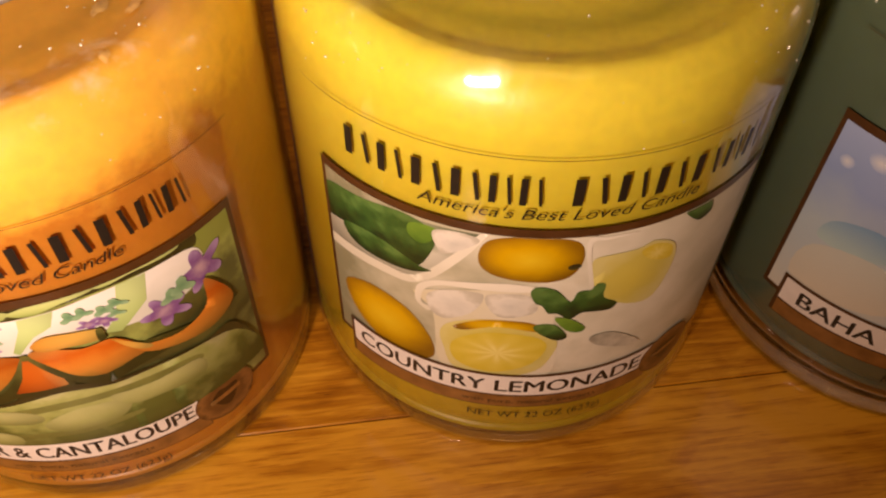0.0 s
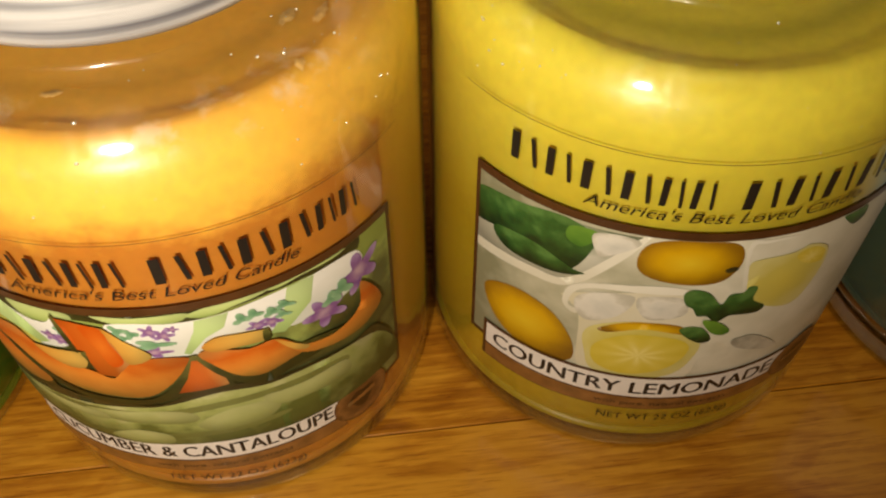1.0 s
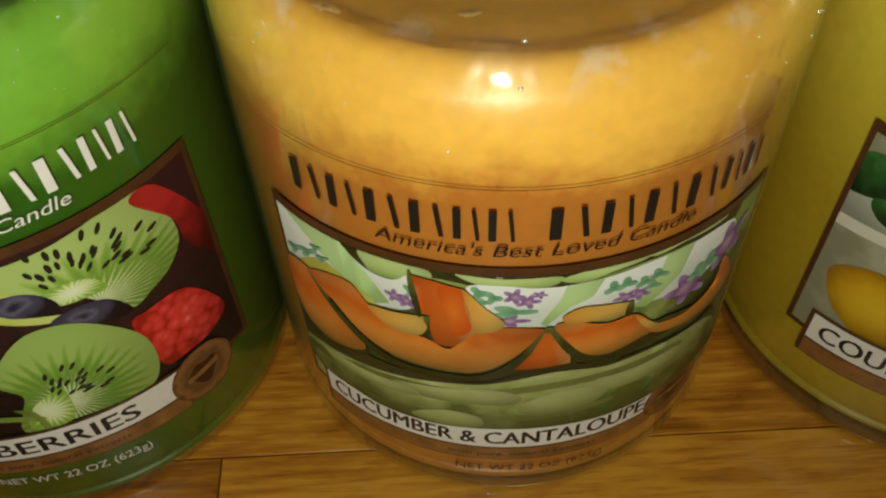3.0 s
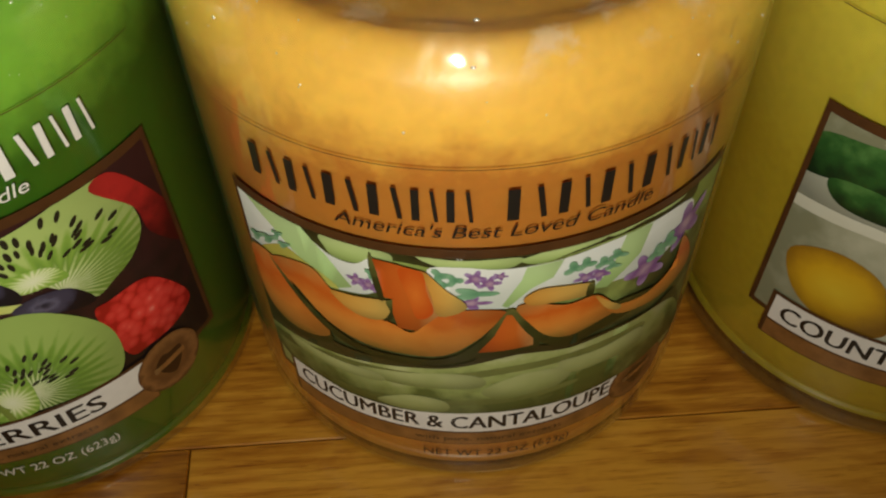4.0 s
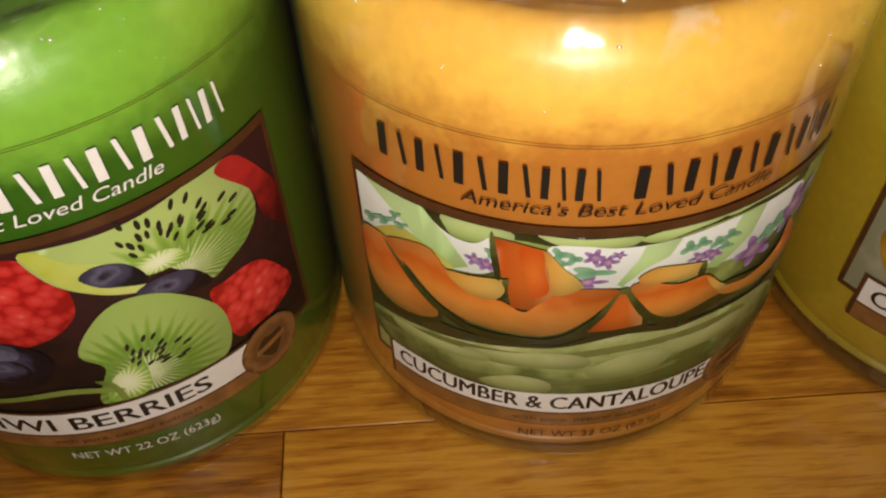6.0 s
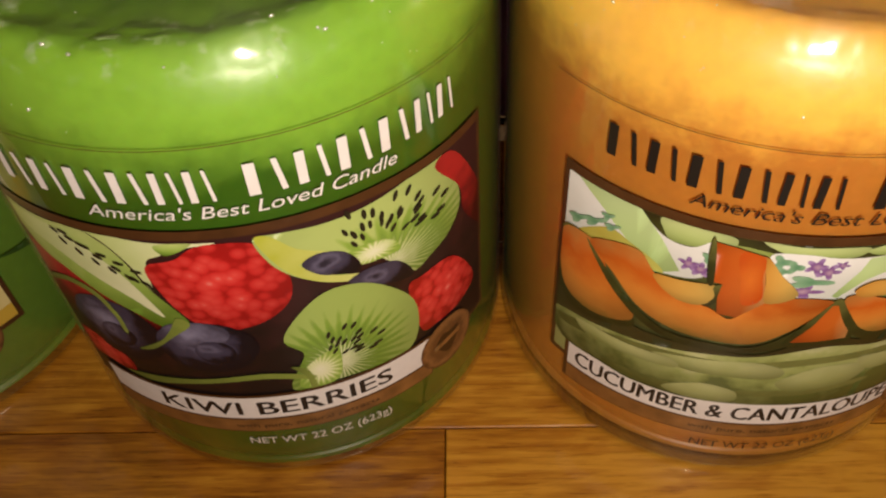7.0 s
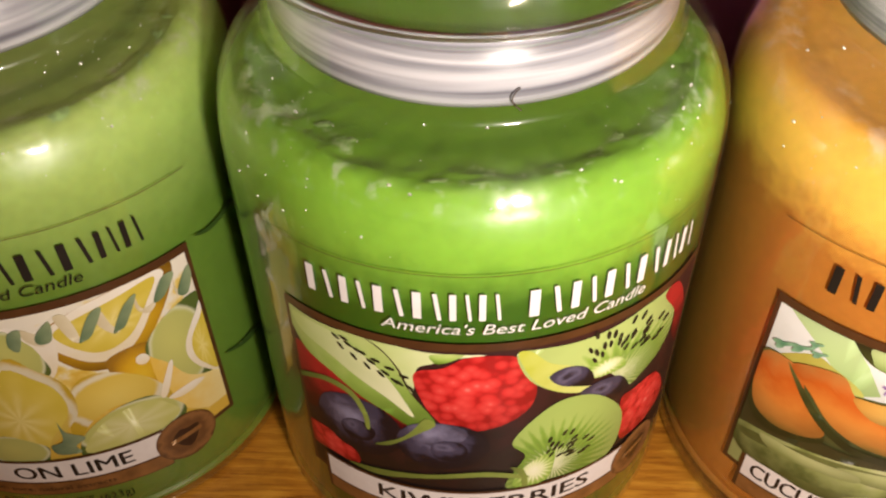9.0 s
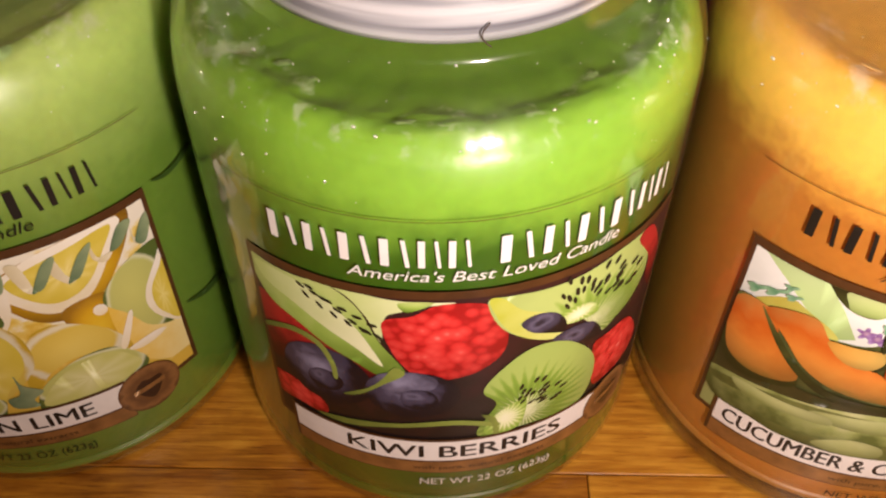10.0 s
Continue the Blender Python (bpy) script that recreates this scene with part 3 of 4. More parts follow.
def jar_candle(x, y, turn, wax, label, spec=None, flakes=0, flake_ink=None, clear=0.0115, rough=0.0002, flake_size=1.0, foot_glass=None):
    """A lidded glass jar of wax with its label."""
    thing = tagged(new("jar_candle"), label, "jar candle", "jar candles in a row on the floor")
    glass = part("glass_jar", lathe(curve_profile(GLASS_LINE, 5)), GLASS, thing, "clear glossy glass")
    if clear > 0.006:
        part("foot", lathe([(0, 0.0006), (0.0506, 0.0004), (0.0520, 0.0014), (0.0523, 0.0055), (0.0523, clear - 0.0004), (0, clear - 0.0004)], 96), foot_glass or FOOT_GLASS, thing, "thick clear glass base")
    else:
        part("foot", lathe(curve_profile([(0.0, 0.0030), (0.030, 0.0030), (0.043, 0.0025), (0.0480, 0.0008), (0.0496, 0.0004)], 4), 72), GLASS, thing, "clear glass base")
    body = lathe(curve_profile([(r, clear + z * (1 - clear / 0.05) if z < 0.05 else z) for r, z in WAX_LINE], 4), 160)
    for v in body.verts:
        r = math.hypot(v.co.x, v.co.y)
        if v.co.z > 0.1145 and r > 0.035:
            crumb = noise.noise(v.co * 260 + Vector((x * 90, 0, 0))) + 0.6 * noise.noise(v.co * 700)
            v.co.z += rough * crumb * min(1, (v.co.z - 0.1145) / 0.004)
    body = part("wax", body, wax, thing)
    for k in range(flakes):
        rnd = random.Random(k * 13 + int(abs(x) * 1e4))
        flake(body, rnd, flake_ink, flake_size)
    lid = part("lid", lathe(curve_profile([(0.0415, 0.1461), (0.0400, 0.1556), (0.030, 0.1566), (0.018, 0.1588), (0.0, 0.1596)], 4)), GLASS, thing, "clear glass lid")
    part("rim", lathe(curve_profile([(0.0412, 0.1462), (0.0432, 0.1466), (0.0442, 0.1486), (0.0444, 0.1516), (0.0436, 0.1544), (0.0415, 0.1556), (0.0404, 0.1552), (0.0402, 0.1476)], 4), 96, True), LID_GLASS, lid, "thick rounded glass rim").visible_shadow = False
    part("seal", lathe([(0.0372, 0.1316), (0.0384, 0.1312), (0.0389, 0.1326), (0.0390, 0.1386), (0.0386, 0.1392), (0.0387, 0.1436), (0.0374, 0.1442)], 96, True), SEAL, lid, "frosted white plastic seal")
    if spec:
        sticker(thing, **spec)
        rnd = random.Random(int(abs(x) * 1e4) + 5)
        line = curve_profile(GLASS_LINE, 5)
        ring = [q for q in line if 0.1085 < q[1] < 0.1295]
        # Beads added so the shoulder sparkles; each shows as a light dot.
        for _ in range(70):
            r, z = rnd.choice(ring)
            a = rnd.choice((rnd.gauss(-0.85, 0.22), rnd.gauss(0.75, 0.2), rnd.uniform(-1.3, 1.3)))
            bead = bmesh.new()
            bmesh.ops.create_icosphere(bead, subdivisions=1, radius=1.0)
            size = 0.00011 + 0.0003 * rnd.random() ** 3
            bmesh.ops.scale(bead, vec=(size * rnd.uniform(0.7, 1.6), size * 0.9, size), verts=bead.verts)
            bmesh.ops.rotate(bead, cent=(0, 0, 0), matrix=Matrix.Rotation(a, 3, "Z"), verts=bead.verts)
            bmesh.ops.translate(bead, vec=(r * math.sin(a), -r * math.cos(a), z + rnd.uniform(-0.001, 0.001)), verts=bead.verts)
            part("glint_bead", bead, GLINT_BEAD, glass).visible_shadow = False
    thing.matrix_world = pose(x, y, 0, 0, 0, math.degrees(turn))
    return thing


def sticker(thing, ground, shapes, words, ink, seeds=(), reach=(-0.0440, 0.0287), raised=0.0, cracks=()):
    u0, u1, v0, v1 = PICTURE
    b = 0.0012
    for line in cracks:
        decal("crack", loop([(u / 1000, v / 1000) for u, v in line]), 0, CRACK, thing, label="dark crack in the wax")
    back = decal("label", [(u0 - b, v0 - 0.006), (u1 + b, v0 - 0.006), (u1 + b, v1 + 0.0023), (u0 - b, v1 + 0.0023)], 0, BROWN, thing, label="printed paper label")
    back.location = (0, 0, raised)
    decal("picture", [(u0, v0 - 0.0045), (u1, v0 - 0.0045), (u1, v1), (u0, v1)], 1, GROUNDS[ground], back)
    for i, (name, *shape) in enumerate(shapes):
        if isinstance(shape[0], tuple):
            pts = loop([(u / 1000, v / 1000) for u, v in shape], 1 if name in ("melon_chunk", "green_stripe", "glass_plate") else 5)
        else:
            cx, cy, ra, rb, an = shape
            pts = oval(cx / 1000, cy / 1000, ra / 1000, rb / 1000, an, 60 if name == "purple_flower" else 30, lobes={"purple_flower": (5, 0.38), "green_sprig": (3, 0.4)}.get(name, (0, 0.0)), wobble=0.12 if name in ("raspberry", "purple_flower", "ice", "green_sprig") else 0.03, seed=i)
        decal(name, pts, 2 + i * 0.4, INKS[name], back, PICTURE)
    for cx, cy, ra, rb, a0, a1, count, size in [q for q in seeds if len(q) == 8]:
        for k in range(count):
            a = radians(a0 + (a1 - a0) * (k + 0.3 * math.sin(k * 5.1)) / max(1, count - 1))
            q = 1 + 0.28 * math.sin(k * 2.7)
            decal("seed", oval((cx + ra * q * math.cos(a)) / 1000, (cy + rb * q * math.sin(a)) / 1000, size / 1000, size / 2600, math.degrees(a), 8), 14, INKS["seed"], back, PICTURE)
    for x0, y0, x1, y1, count, size in [q for q in seeds if len(q) == 6]:
        for k in range(count):
            f = k / (count - 1)
            side = 2.0 * math.sin(k * 4.3)
            slope = math.degrees(math.atan2(y1 - y0, x1 - x0))
            decal("seed", oval((x0 + (x1 - x0) * f) / 1000, (y0 + (y1 - y0) * f + side) / 1000, size / 1000, size / 2400, slope + 12 * side, 8), 14, INKS["seed"], back, PICTURE)
    s0, s1 = reach
    decal("name_strip_edge", [(s0 - 0.001, 0.0196), (s1 + 0.0012, 0.0196), (s1 + 0.0012, 0.0346), (s0 - 0.001, 0.0346)], 15, BROWN, back)
    decal("bronze_band", [(s0, 0.0199), (s1 + 0.001, 0.0199), (s1 + 0.001, 0.0248), (s0, 0.0248)], 16, GOLD, back)
    decal("name_strip", [(s0, 0.0254), (s1, 0.0254), (s1 + 0.001, 0.0337), (s0, 0.0337)], 16, WHITE, back, label="white name strip")
    text, w0, w1 = words
    lettering("scent_name", text, w0, w1, 0.0270, 0.0049, 17, BLACK, back)
    lettering("scent_name", text, w0 + 0.00028, w1 + 0.00028, 0.0270, 0.0051, 17.6, BLACK, back)
    lettering("small_print", "with pure, natural extracts", -0.0150, 0.0160, 0.0215, 0.0017, 17, DARK, back)
    seal = decal("round_seal", oval(0.0350, 0.0276, 0.0080, 0.0084, 0), 17, SEAL_INK, back, label="embossed brown round seal")
    decal("seal_shape", loop([(0.0314, 0.0281), (0.0334, 0.0311), (0.0354, 0.0306), (0.0384, 0.0304), (0.0376, 0.0261), (0.0348, 0.0234)]), 18, DARK, back)
    decal("seal_band", [(0.0308, 0.0268), (0.0390, 0.0276), (0.0390, 0.0292), (0.0308, 0.0284)], 19, GOLD, back)
    bars(-0.0422, 0.0412, 0.0930, 0.1000, LETTERS, 1, ink, back)
    lettering("tagline", "America's Best Loved Candle", -0.0257, 0.0268, 0.0892, 0.0028, 1, ink, back, slant=0.25)
    lettering("net_weight", "NET WT 22 OZ (623g)", -0.0135, 0.0185, 0.0135, 0.0027, 1, ink, back)
    decal("film_edge", [(-0.0540, 0.1045), (0.0540, 0.1045), (0.0540, 0.10468), (-0.0540, 0.10468)], 0, BROWN, back)


# ---- the room ----
def box(x0, x1, y0, y1, z0, z1, chamfer=0.0):
    bm = bmesh.new()
    c = chamfer
    low = [bm.verts.new(p) for p in ((x0, y0, z0), (x1, y0, z0), (x1, y1, z0), (x0, y1, z0))]
    mid = [bm.verts.new(p) for p in ((x0, y0, z1 - c), (x1, y0, z1 - c), (x1, y1, z1 - c), (x0, y1, z1 - c))] if c else None
    top = [bm.verts.new(p) for p in ((x0 + c, y0 + c, z1), (x1 - c, y0 + c, z1), (x1 - c, y1 - c, z1), (x0 + c, y1 - c, z1))]
    rings = [low, mid, top] if c else [low, top]
    for a, b in zip(rings, rings[1:]):
        for i in range(4):
            bm.faces.new((a[i], a[(i + 1) % 4], b[(i + 1) % 4], b[i]))
    bm.faces.new(top)
    bm.faces.new(low[::-1])
    return bm


HALF = 1.5
floor = tagged(part("floor", box(-HALF, HALF, -HALF, HALF, -0.06, -0.019), BROWN, None, smooth=False), "honey-stained varnished oak strip floor", "floor", kind="structure")
# Walls and ceiling are unseen, added to close the room for reflections.
for name, b in (("unseen_wall_north", (-HALF - 0.1, HALF + 0.1, HALF, HALF + 0.1)), ("unseen_wall_south", (-HALF - 0.1, HALF + 0.1, -HALF - 0.1, -HALF)), ("unseen_wall_east", (HALF, HALF + 0.1, -HALF, HALF)), ("unseen_wall_west", (-HALF - 0.1, -HALF, -HALF, HALF))):
    tagged(part(name, box(*b, -0.06, 2.4), PLASTER, None, smooth=False), "unseen plain beige plaster wall, added to close the room", "wall", kind="structure")
tagged(part("ceiling", box(-HALF - 0.1, HALF + 0.1, -HALF - 0.1, HALF + 0.1, 2.4, 2.5), PLASTER, None, smooth=False), "unseen plain painted ceiling, added to close the room", "ceiling", kind="structure")

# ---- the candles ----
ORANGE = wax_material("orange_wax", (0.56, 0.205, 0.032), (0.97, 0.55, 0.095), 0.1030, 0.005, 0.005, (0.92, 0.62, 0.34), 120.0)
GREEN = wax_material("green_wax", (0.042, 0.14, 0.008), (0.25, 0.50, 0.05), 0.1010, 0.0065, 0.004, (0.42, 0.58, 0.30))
YELLOW = wax_material("yellow_wax", (0.48, 0.35, 0.022), (0.88, 0.77, 0.10), 0.095, 0.03, 0.002, ledge_shade=0.95)
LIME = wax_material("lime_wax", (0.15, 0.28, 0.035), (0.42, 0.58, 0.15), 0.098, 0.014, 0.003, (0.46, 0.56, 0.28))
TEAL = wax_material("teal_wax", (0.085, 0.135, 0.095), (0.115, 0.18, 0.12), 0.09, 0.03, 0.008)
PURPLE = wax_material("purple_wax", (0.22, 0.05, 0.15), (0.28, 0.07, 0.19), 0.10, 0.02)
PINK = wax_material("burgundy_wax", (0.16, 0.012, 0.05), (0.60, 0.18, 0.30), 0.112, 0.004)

KIWI, MELON, LEMONADE, CITRUS, BEACH = [], [], [], [], []


def draw(art, name, *shape):
    """One printed piece in millimetres on the label: an outline, or an oval's middle, half axes and turn."""
    art.append((name, *shape))


draw(KIWI, "red_flesh", (-49.1, 72.4), (-42.5, 70.7), (-37.1, 68.5), (-29.8, 63.9), (-24.6, 60.8), (-21.6, 57.7), (-27.3, 50.8), (-33.5, 54.6), (-39.1, 55.6), (-47.6, 50.2), (-51.4, 56.3))
draw(KIWI, "raspberry", (-49.7, 43.3), (-41.6, 44.8), (-35.1, 41.4), (-35.0, 36.3), (-42.3, 36.0), (-48.8, 35.7))
draw(KIWI, "kiwi_wedge", (-49.7, 83.6), (-43.0, 83.5), (-36.1, 83.7), (-30.8, 84.4), (-26.5, 81.8), (-23.6, 77.7), (-20.8, 69.9), (-15.7, 60.0), (-20.5, 57.7), (-26.4, 61.3), (-32.3, 64.4), (-38.5, 68.5), (-45.4, 71.9), (-49.0, 78.2))
draw(KIWI, "pale_kiwi", (-47.9, 82.3), (-41.7, 82.6), (-36.1, 82.0), (-30.6, 78.9), (-25.3, 73.1), (-21.4, 65.0), (-20.5, 61.4), (-25.9, 66.4), (-32.8, 70.9), (-38.8, 74.7), (-45.8, 77.7))
draw(KIWI, "pale_kiwi", (-30.1, 84.7), (-24.3, 84.2), (-17.0, 83.4), (-5.9, 83.2), (-12.0, 82.0), (-16.2, 80.0), (-19.2, 77.7), (-20.3, 69.6), (-22.6, 76.6), (-26.2, 82.2))
draw(KIWI, "kiwi_wedge", (-16.4, 82.8), (-9.9, 83.3), (-14.9, 80.1))
draw(KIWI, "raspberry", (-20.0, 74.2), (-19.0, 77.3), (-14.1, 79.0), (-10.0, 82.2), (-5.9, 82.9), (-0.6, 82.1), (1.9, 78.9), (4.3, 72.1), (3.8, 65.9), (0.8, 61.7), (-3.7, 59.0), (-9.3, 57.9), (-13.7, 59.4), (-16.9, 63.9), (-18.7, 68.5))
draw(KIWI, "kiwi_slice_high", (0.0, 82.7), (4.4, 83.1), (12.1, 82.5), (19.4, 82.7), (27.5, 83.9), (34.8, 85.5), (38.9, 80.8), (41.4, 68.8), (37.9, 62.8), (32.3, 60.1), (27.2, 59.0), (21.3, 67.5), (17.1, 68.4), (11.6, 66.8), (6.1, 70.2), (2.0, 75.3))
draw(KIWI, "pale_core", (14.3, 71.2), (16.6, 73.4), (22.9, 71.9), (25.5, 67.5), (21.6, 67.5), (17.1, 68.4))
draw(KIWI, "stem_yellow", (0.2, 82.5), (2.8, 82.8), (6.8, 78.1), (12.8, 74.6), (8.1, 74.2), (6.5, 73.4), (11.5, 68.7), (17.1, 65.9), (14.9, 65.0), (8.5, 68.3), (3.5, 73.8))
draw(KIWI, "red_flesh", (34.7, 82.4), (40.5, 82.3), (49.2, 65.4), (48.9, 55.3), (42.5, 64.2), (41.2, 72.5))
draw(KIWI, "raspberry", (26.0, 54.2), (29.5, 55.7), (38.4, 54.2), (45.4, 41.3), (40.7, 37.0), (32.7, 36.7), (28.1, 38.5))
draw(KIWI, "blueberry", (6.8, 73.7), (9.8, 75.5), (14.0, 74.1), (16.7, 70.2), (16.6, 66.9), (12.1, 68.4), (9.0, 70.2))
draw(KIWI, "blueberry", (14.3, 64.6), (18.4, 66.5), (24.4, 64.6), (27.7, 58.2), (22.4, 59.2))
draw(KIWI, "kiwi_slice", (0.1, 52.2), (2.6, 58.0), (7.6, 63.4), (12.4, 64.7), (18.5, 62.0), (24.6, 54.8), (27.5, 47.8), (27.3, 39.2), (24.1, 34.2), (16.3, 34.5), (7.9, 35.1), (0.5, 34.5), (-0.8, 36.8), (1.3, 42.2), (3.1, 47.3))
draw(KIWI, "pale_core", (0.7, 35.9), (3.1, 42.4), (7.1, 45.6), (9.9, 46.4), (9.8, 39.3), (8.4, 35.3), (4.5, 34.4))
draw(KIWI, "blueberry", -33.7, 52.8, 11.2, 10.0, 31)
draw(KIWI, "berry_light", -34.9, 54.8, 6.9, 4.5, 31)
draw(KIWI, "blueberry", -33.7, 51.1, 4.6, 3.7, 30)
draw(KIWI, "blueberry", -14.6, 52.1, 10.0, 8.5, 7)
draw(KIWI, "berry_light", -15.9, 56.5, 6.8, 4.1, 8)
draw(KIWI, "blueberry", -13.1, 50.6, 4.0, 3.9, 4)
draw(KIWI, "stem", (-17.9, 61.8), (-15.8, 59.8), (-20.1, 55.3), (-25.9, 49.5), (-29.6, 48.2), (-23.6, 53.0), (-20.5, 57.2))
draw(KIWI, "stem", (-49.2, 61.7), (-40.3, 66.2), (-33.8, 65.1), (-30.8, 59.3), (-30.4, 53.6), (-31.4, 53.3), (-32.0, 58.3), (-34.8, 63.4), (-41.0, 64.2), (-49.2, 60.1))
draw(KIWI, "stem", (-37.3, 36.1), (-28.4, 38.4), (-19.3, 40.2), (-6.0, 42.5), (3.2, 39.6), (3.3, 38.0), (-6.0, 40.6), (-19.4, 38.5), (-30.1, 35.6))
draw(KIWI, "stem", (0.0, 43.5), (3.2, 41.3), (4.3, 33.7), (3.0, 33.8), (2.4, 39.3))
draw(MELON, "olive_gap", (-50.2, 85.8), (-37.0, 86.6), (-28.0, 85.7), (-20.0, 84.6), (-12.5, 84.3), (-5.3, 84.0), (1.9, 84.3), (10.1, 84.9), (17.9, 86.2), (25.3, 87.6), (36.9, 89.8), (39.4, 81.1), (26.5, 82.4), (15.4, 82.3), (5.8, 80.9), (-5.2, 80.6), (-16.3, 82.0), (-22.3, 78.5), (-31.0, 77.5), (-37.9, 81.0))
draw(MELON, "cucumber_slice", (-29.0, 84.1), (-20.0, 84.1), (-16.5, 83.4), (-17.3, 80.7), (-23.3, 79.1), (-27.0, 79.0), (-28.4, 80.7))
draw(MELON, "cucumber_slice", (-12.5, 84.0), (-5.3, 83.5), (4.2, 83.6), (3.4, 81.4), (-0.6, 80.5), (-7.0, 81.0))
draw(MELON, "cucumber_slice", (4.3, 82.7), (9.2, 84.4), (14.9, 85.7), (19.8, 87.1), (19.4, 83.7), (13.3, 82.5), (7.7, 81.1))
draw(MELON, "cucumber_slice", (18.0, 85.7), (25.3, 87.8), (35.4, 89.4), (35.9, 83.6), (26.2, 83.7), (20.6, 83.1))
draw(MELON, "cloth", (-48.3, 85.0), (-41.2, 85.5), (-35.4, 85.2), (-28.5, 79.6), (-23.3, 78.9), (-19.9, 81.5), (-18.9, 75.1), (-21.2, 71.1), (-27.2, 69.7), (-34.5, 69.0), (-46.5, 67.8), (-49.8, 69.2))
draw(MELON, "green_stripe", (-48.2, 85.4), (-42.7, 85.2), (-34.1, 85.3), (-28.6, 78.8), (-24.3, 71.7), (-30.9, 67.9), (-35.0, 74.9), (-40.2, 79.6))
draw(MELON, "cloth", (-10.7, 80.9), (-5.2, 81.8), (0.2, 81.0), (5.8, 80.9), (11.5, 81.2), (18.6, 82.0), (26.6, 82.1), (38.6, 81.0), (39.7, 73.3), (34.1, 69.7), (25.7, 69.1), (17.2, 70.3), (6.8, 69.4), (0.9, 69.7), (-4.9, 70.0), (-8.8, 74.2))
draw(MELON, "green_stripe", (5.4, 80.7), (11.7, 81.1), (10.1, 76.7), (6.4, 74.6), (2.6, 69.8), (1.6, 70.5), (4.7, 77.4))
draw(MELON, "green_stripe", (23.0, 82.3), (28.6, 81.9), (27.1, 74.6), (20.8, 68.7), (17.8, 70.0), (21.1, 74.2))
draw(MELON, "yellow_rind", (-46.2, 69.2), (-38.8, 75.5), (-33.8, 74.3), (-29.2, 72.2), (-27.2, 69.7), (-33.1, 69.9), (-39.7, 70.5))
draw(MELON, "purple_flower", -3.0, 78.8, 1.5, 1.7, -1)
draw(MELON, "purple_flower", -0.7, 77.4, 1.6, 1.6, -4)
draw(MELON, "purple_flower", 1.1, 79.1, 1.0, 0.9, -6)
draw(MELON, "purple_flower", -4.0, 71.8, 3.0, 1.5, 0)
draw(MELON, "purple_flower", 16.1, 74.1, 1.9, 1.4, -24)
draw(MELON, "purple_flower", 18.8, 73.8, 1.9, 1.4, -27)
draw(MELON, "purple_flower", 29.7, 68.4, 4.3, 3.4, -35)
draw(MELON, "purple_flower", 39.0, 74.2, 4.0, 4.9, -37)
draw(MELON, "purple_flower", -23.1, 74.5, 1.4, 1.5, 22)
draw(MELON, "purple_flower", -20.9, 73.8, 1.6, 1.5, 20)
draw(MELON, "green_sprig", -8.7, 79.5, 1.3, 1.5, 5)
draw(MELON, "green_sprig", -6.4, 78.4, 1.2, 1.4, 2)
draw(MELON, "green_sprig", -7.9, 77.1, 1.1, 0.9, 5)
draw(MELON, "green_sprig", -3.2, 74.6, 3.2, 1.3, -1)
draw(MELON, "green_sprig", 13.5, 77.9, 1.5, 1.4, -21)
draw(MELON, "green_sprig", 15.8, 78.2, 1.5, 1.3, -23)
draw(MELON, "green_sprig", 19.2, 76.9, 1.6, 1.2, -26)
draw(MELON, "green_sprig", 21.8, 77.7, 1.9, 1.0, -28)
draw(MELON, "green_sprig", 21.1, 75.0, 1.5, 0.9, -28)
draw(MELON, "green_sprig", 31.4, 71.7, 2.0, 1.8, -35)
draw(MELON, "green_sprig", 34.1, 72.9, 2.3, 2.0, -36)
draw(MELON, "green_sprig", -45.5, 73.6, 2.2, 1.0, 36)
draw(MELON, "green_sprig", -41.7, 75.4, 2.5, 0.9, 35)
draw(MELON, "green_sprig", -37.9, 76.2, 1.6, 0.7, 33)
draw(MELON, "green_sprig", -39.0, 78.5, 1.3, 0.7, 32)
draw(MELON, "green_sprig", -18.0, 80.6, 1.0, 1.3, 16)
draw(MELON, "green_sprig", -20.1, 77.5, 1.0, 1.1, 18)
draw(MELON, "dark_gap", (-50.0, 59.6), (-42.1, 56.4), (-35.2, 52.4), (-28.8, 51.0), (-17.1, 51.0), (-7.5, 51.6), (0.6, 55.9), (7.9, 56.7), (14.8, 54.2), (23.5, 53.8), (34.2, 52.0), (42.0, 51.5), (46.2, 38.4), (26.9, 50.3), (12.6, 53.3), (0.8, 53.0), (-8.5, 50.1), (-24.2, 46.8), (-37.7, 44.4), (-50.9, 41.5))
draw(MELON, "cucumber", (-50.2, 42.1), (-37.5, 45.6), (-26.6, 47.4), (-15.0, 49.7), (-7.5, 50.8), (2.8, 54.2), (8.1, 54.3), (15.0, 52.9), (26.4, 52.6), (42.2, 48.1), (49.6, 29.1), (36.3, 31.1), (28.8, 31.5), (16.2, 32.5), (4.1, 33.3), (-7.2, 33.3), (-25.1, 32.1), (-36.1, 33.4), (-46.3, 33.9))
draw(MELON, "cucumber_dark", (-47.7, 41.5), (-26.6, 46.8), (-9.6, 48.5), (4.1, 50.8), (20.1, 50.8), (31.6, 49.5), (32.2, 46.7), (20.5, 48.4), (4.3, 48.4), (-9.6, 45.9), (-26.8, 43.8), (-45.2, 39.3))
draw(MELON, "cucumber_pale", (-25.5, 45.4), (-15.0, 47.7), (-6.4, 48.9), (-1.0, 46.8), (-2.0, 43.6), (-10.7, 43.0), (-19.7, 42.8))
draw(MELON, "cucumber_pale", (-42.6, 43.9), (-32.0, 44.4), (-21.9, 44.9), (-20.9, 42.2), (-31.0, 40.9), (-39.8, 40.5))
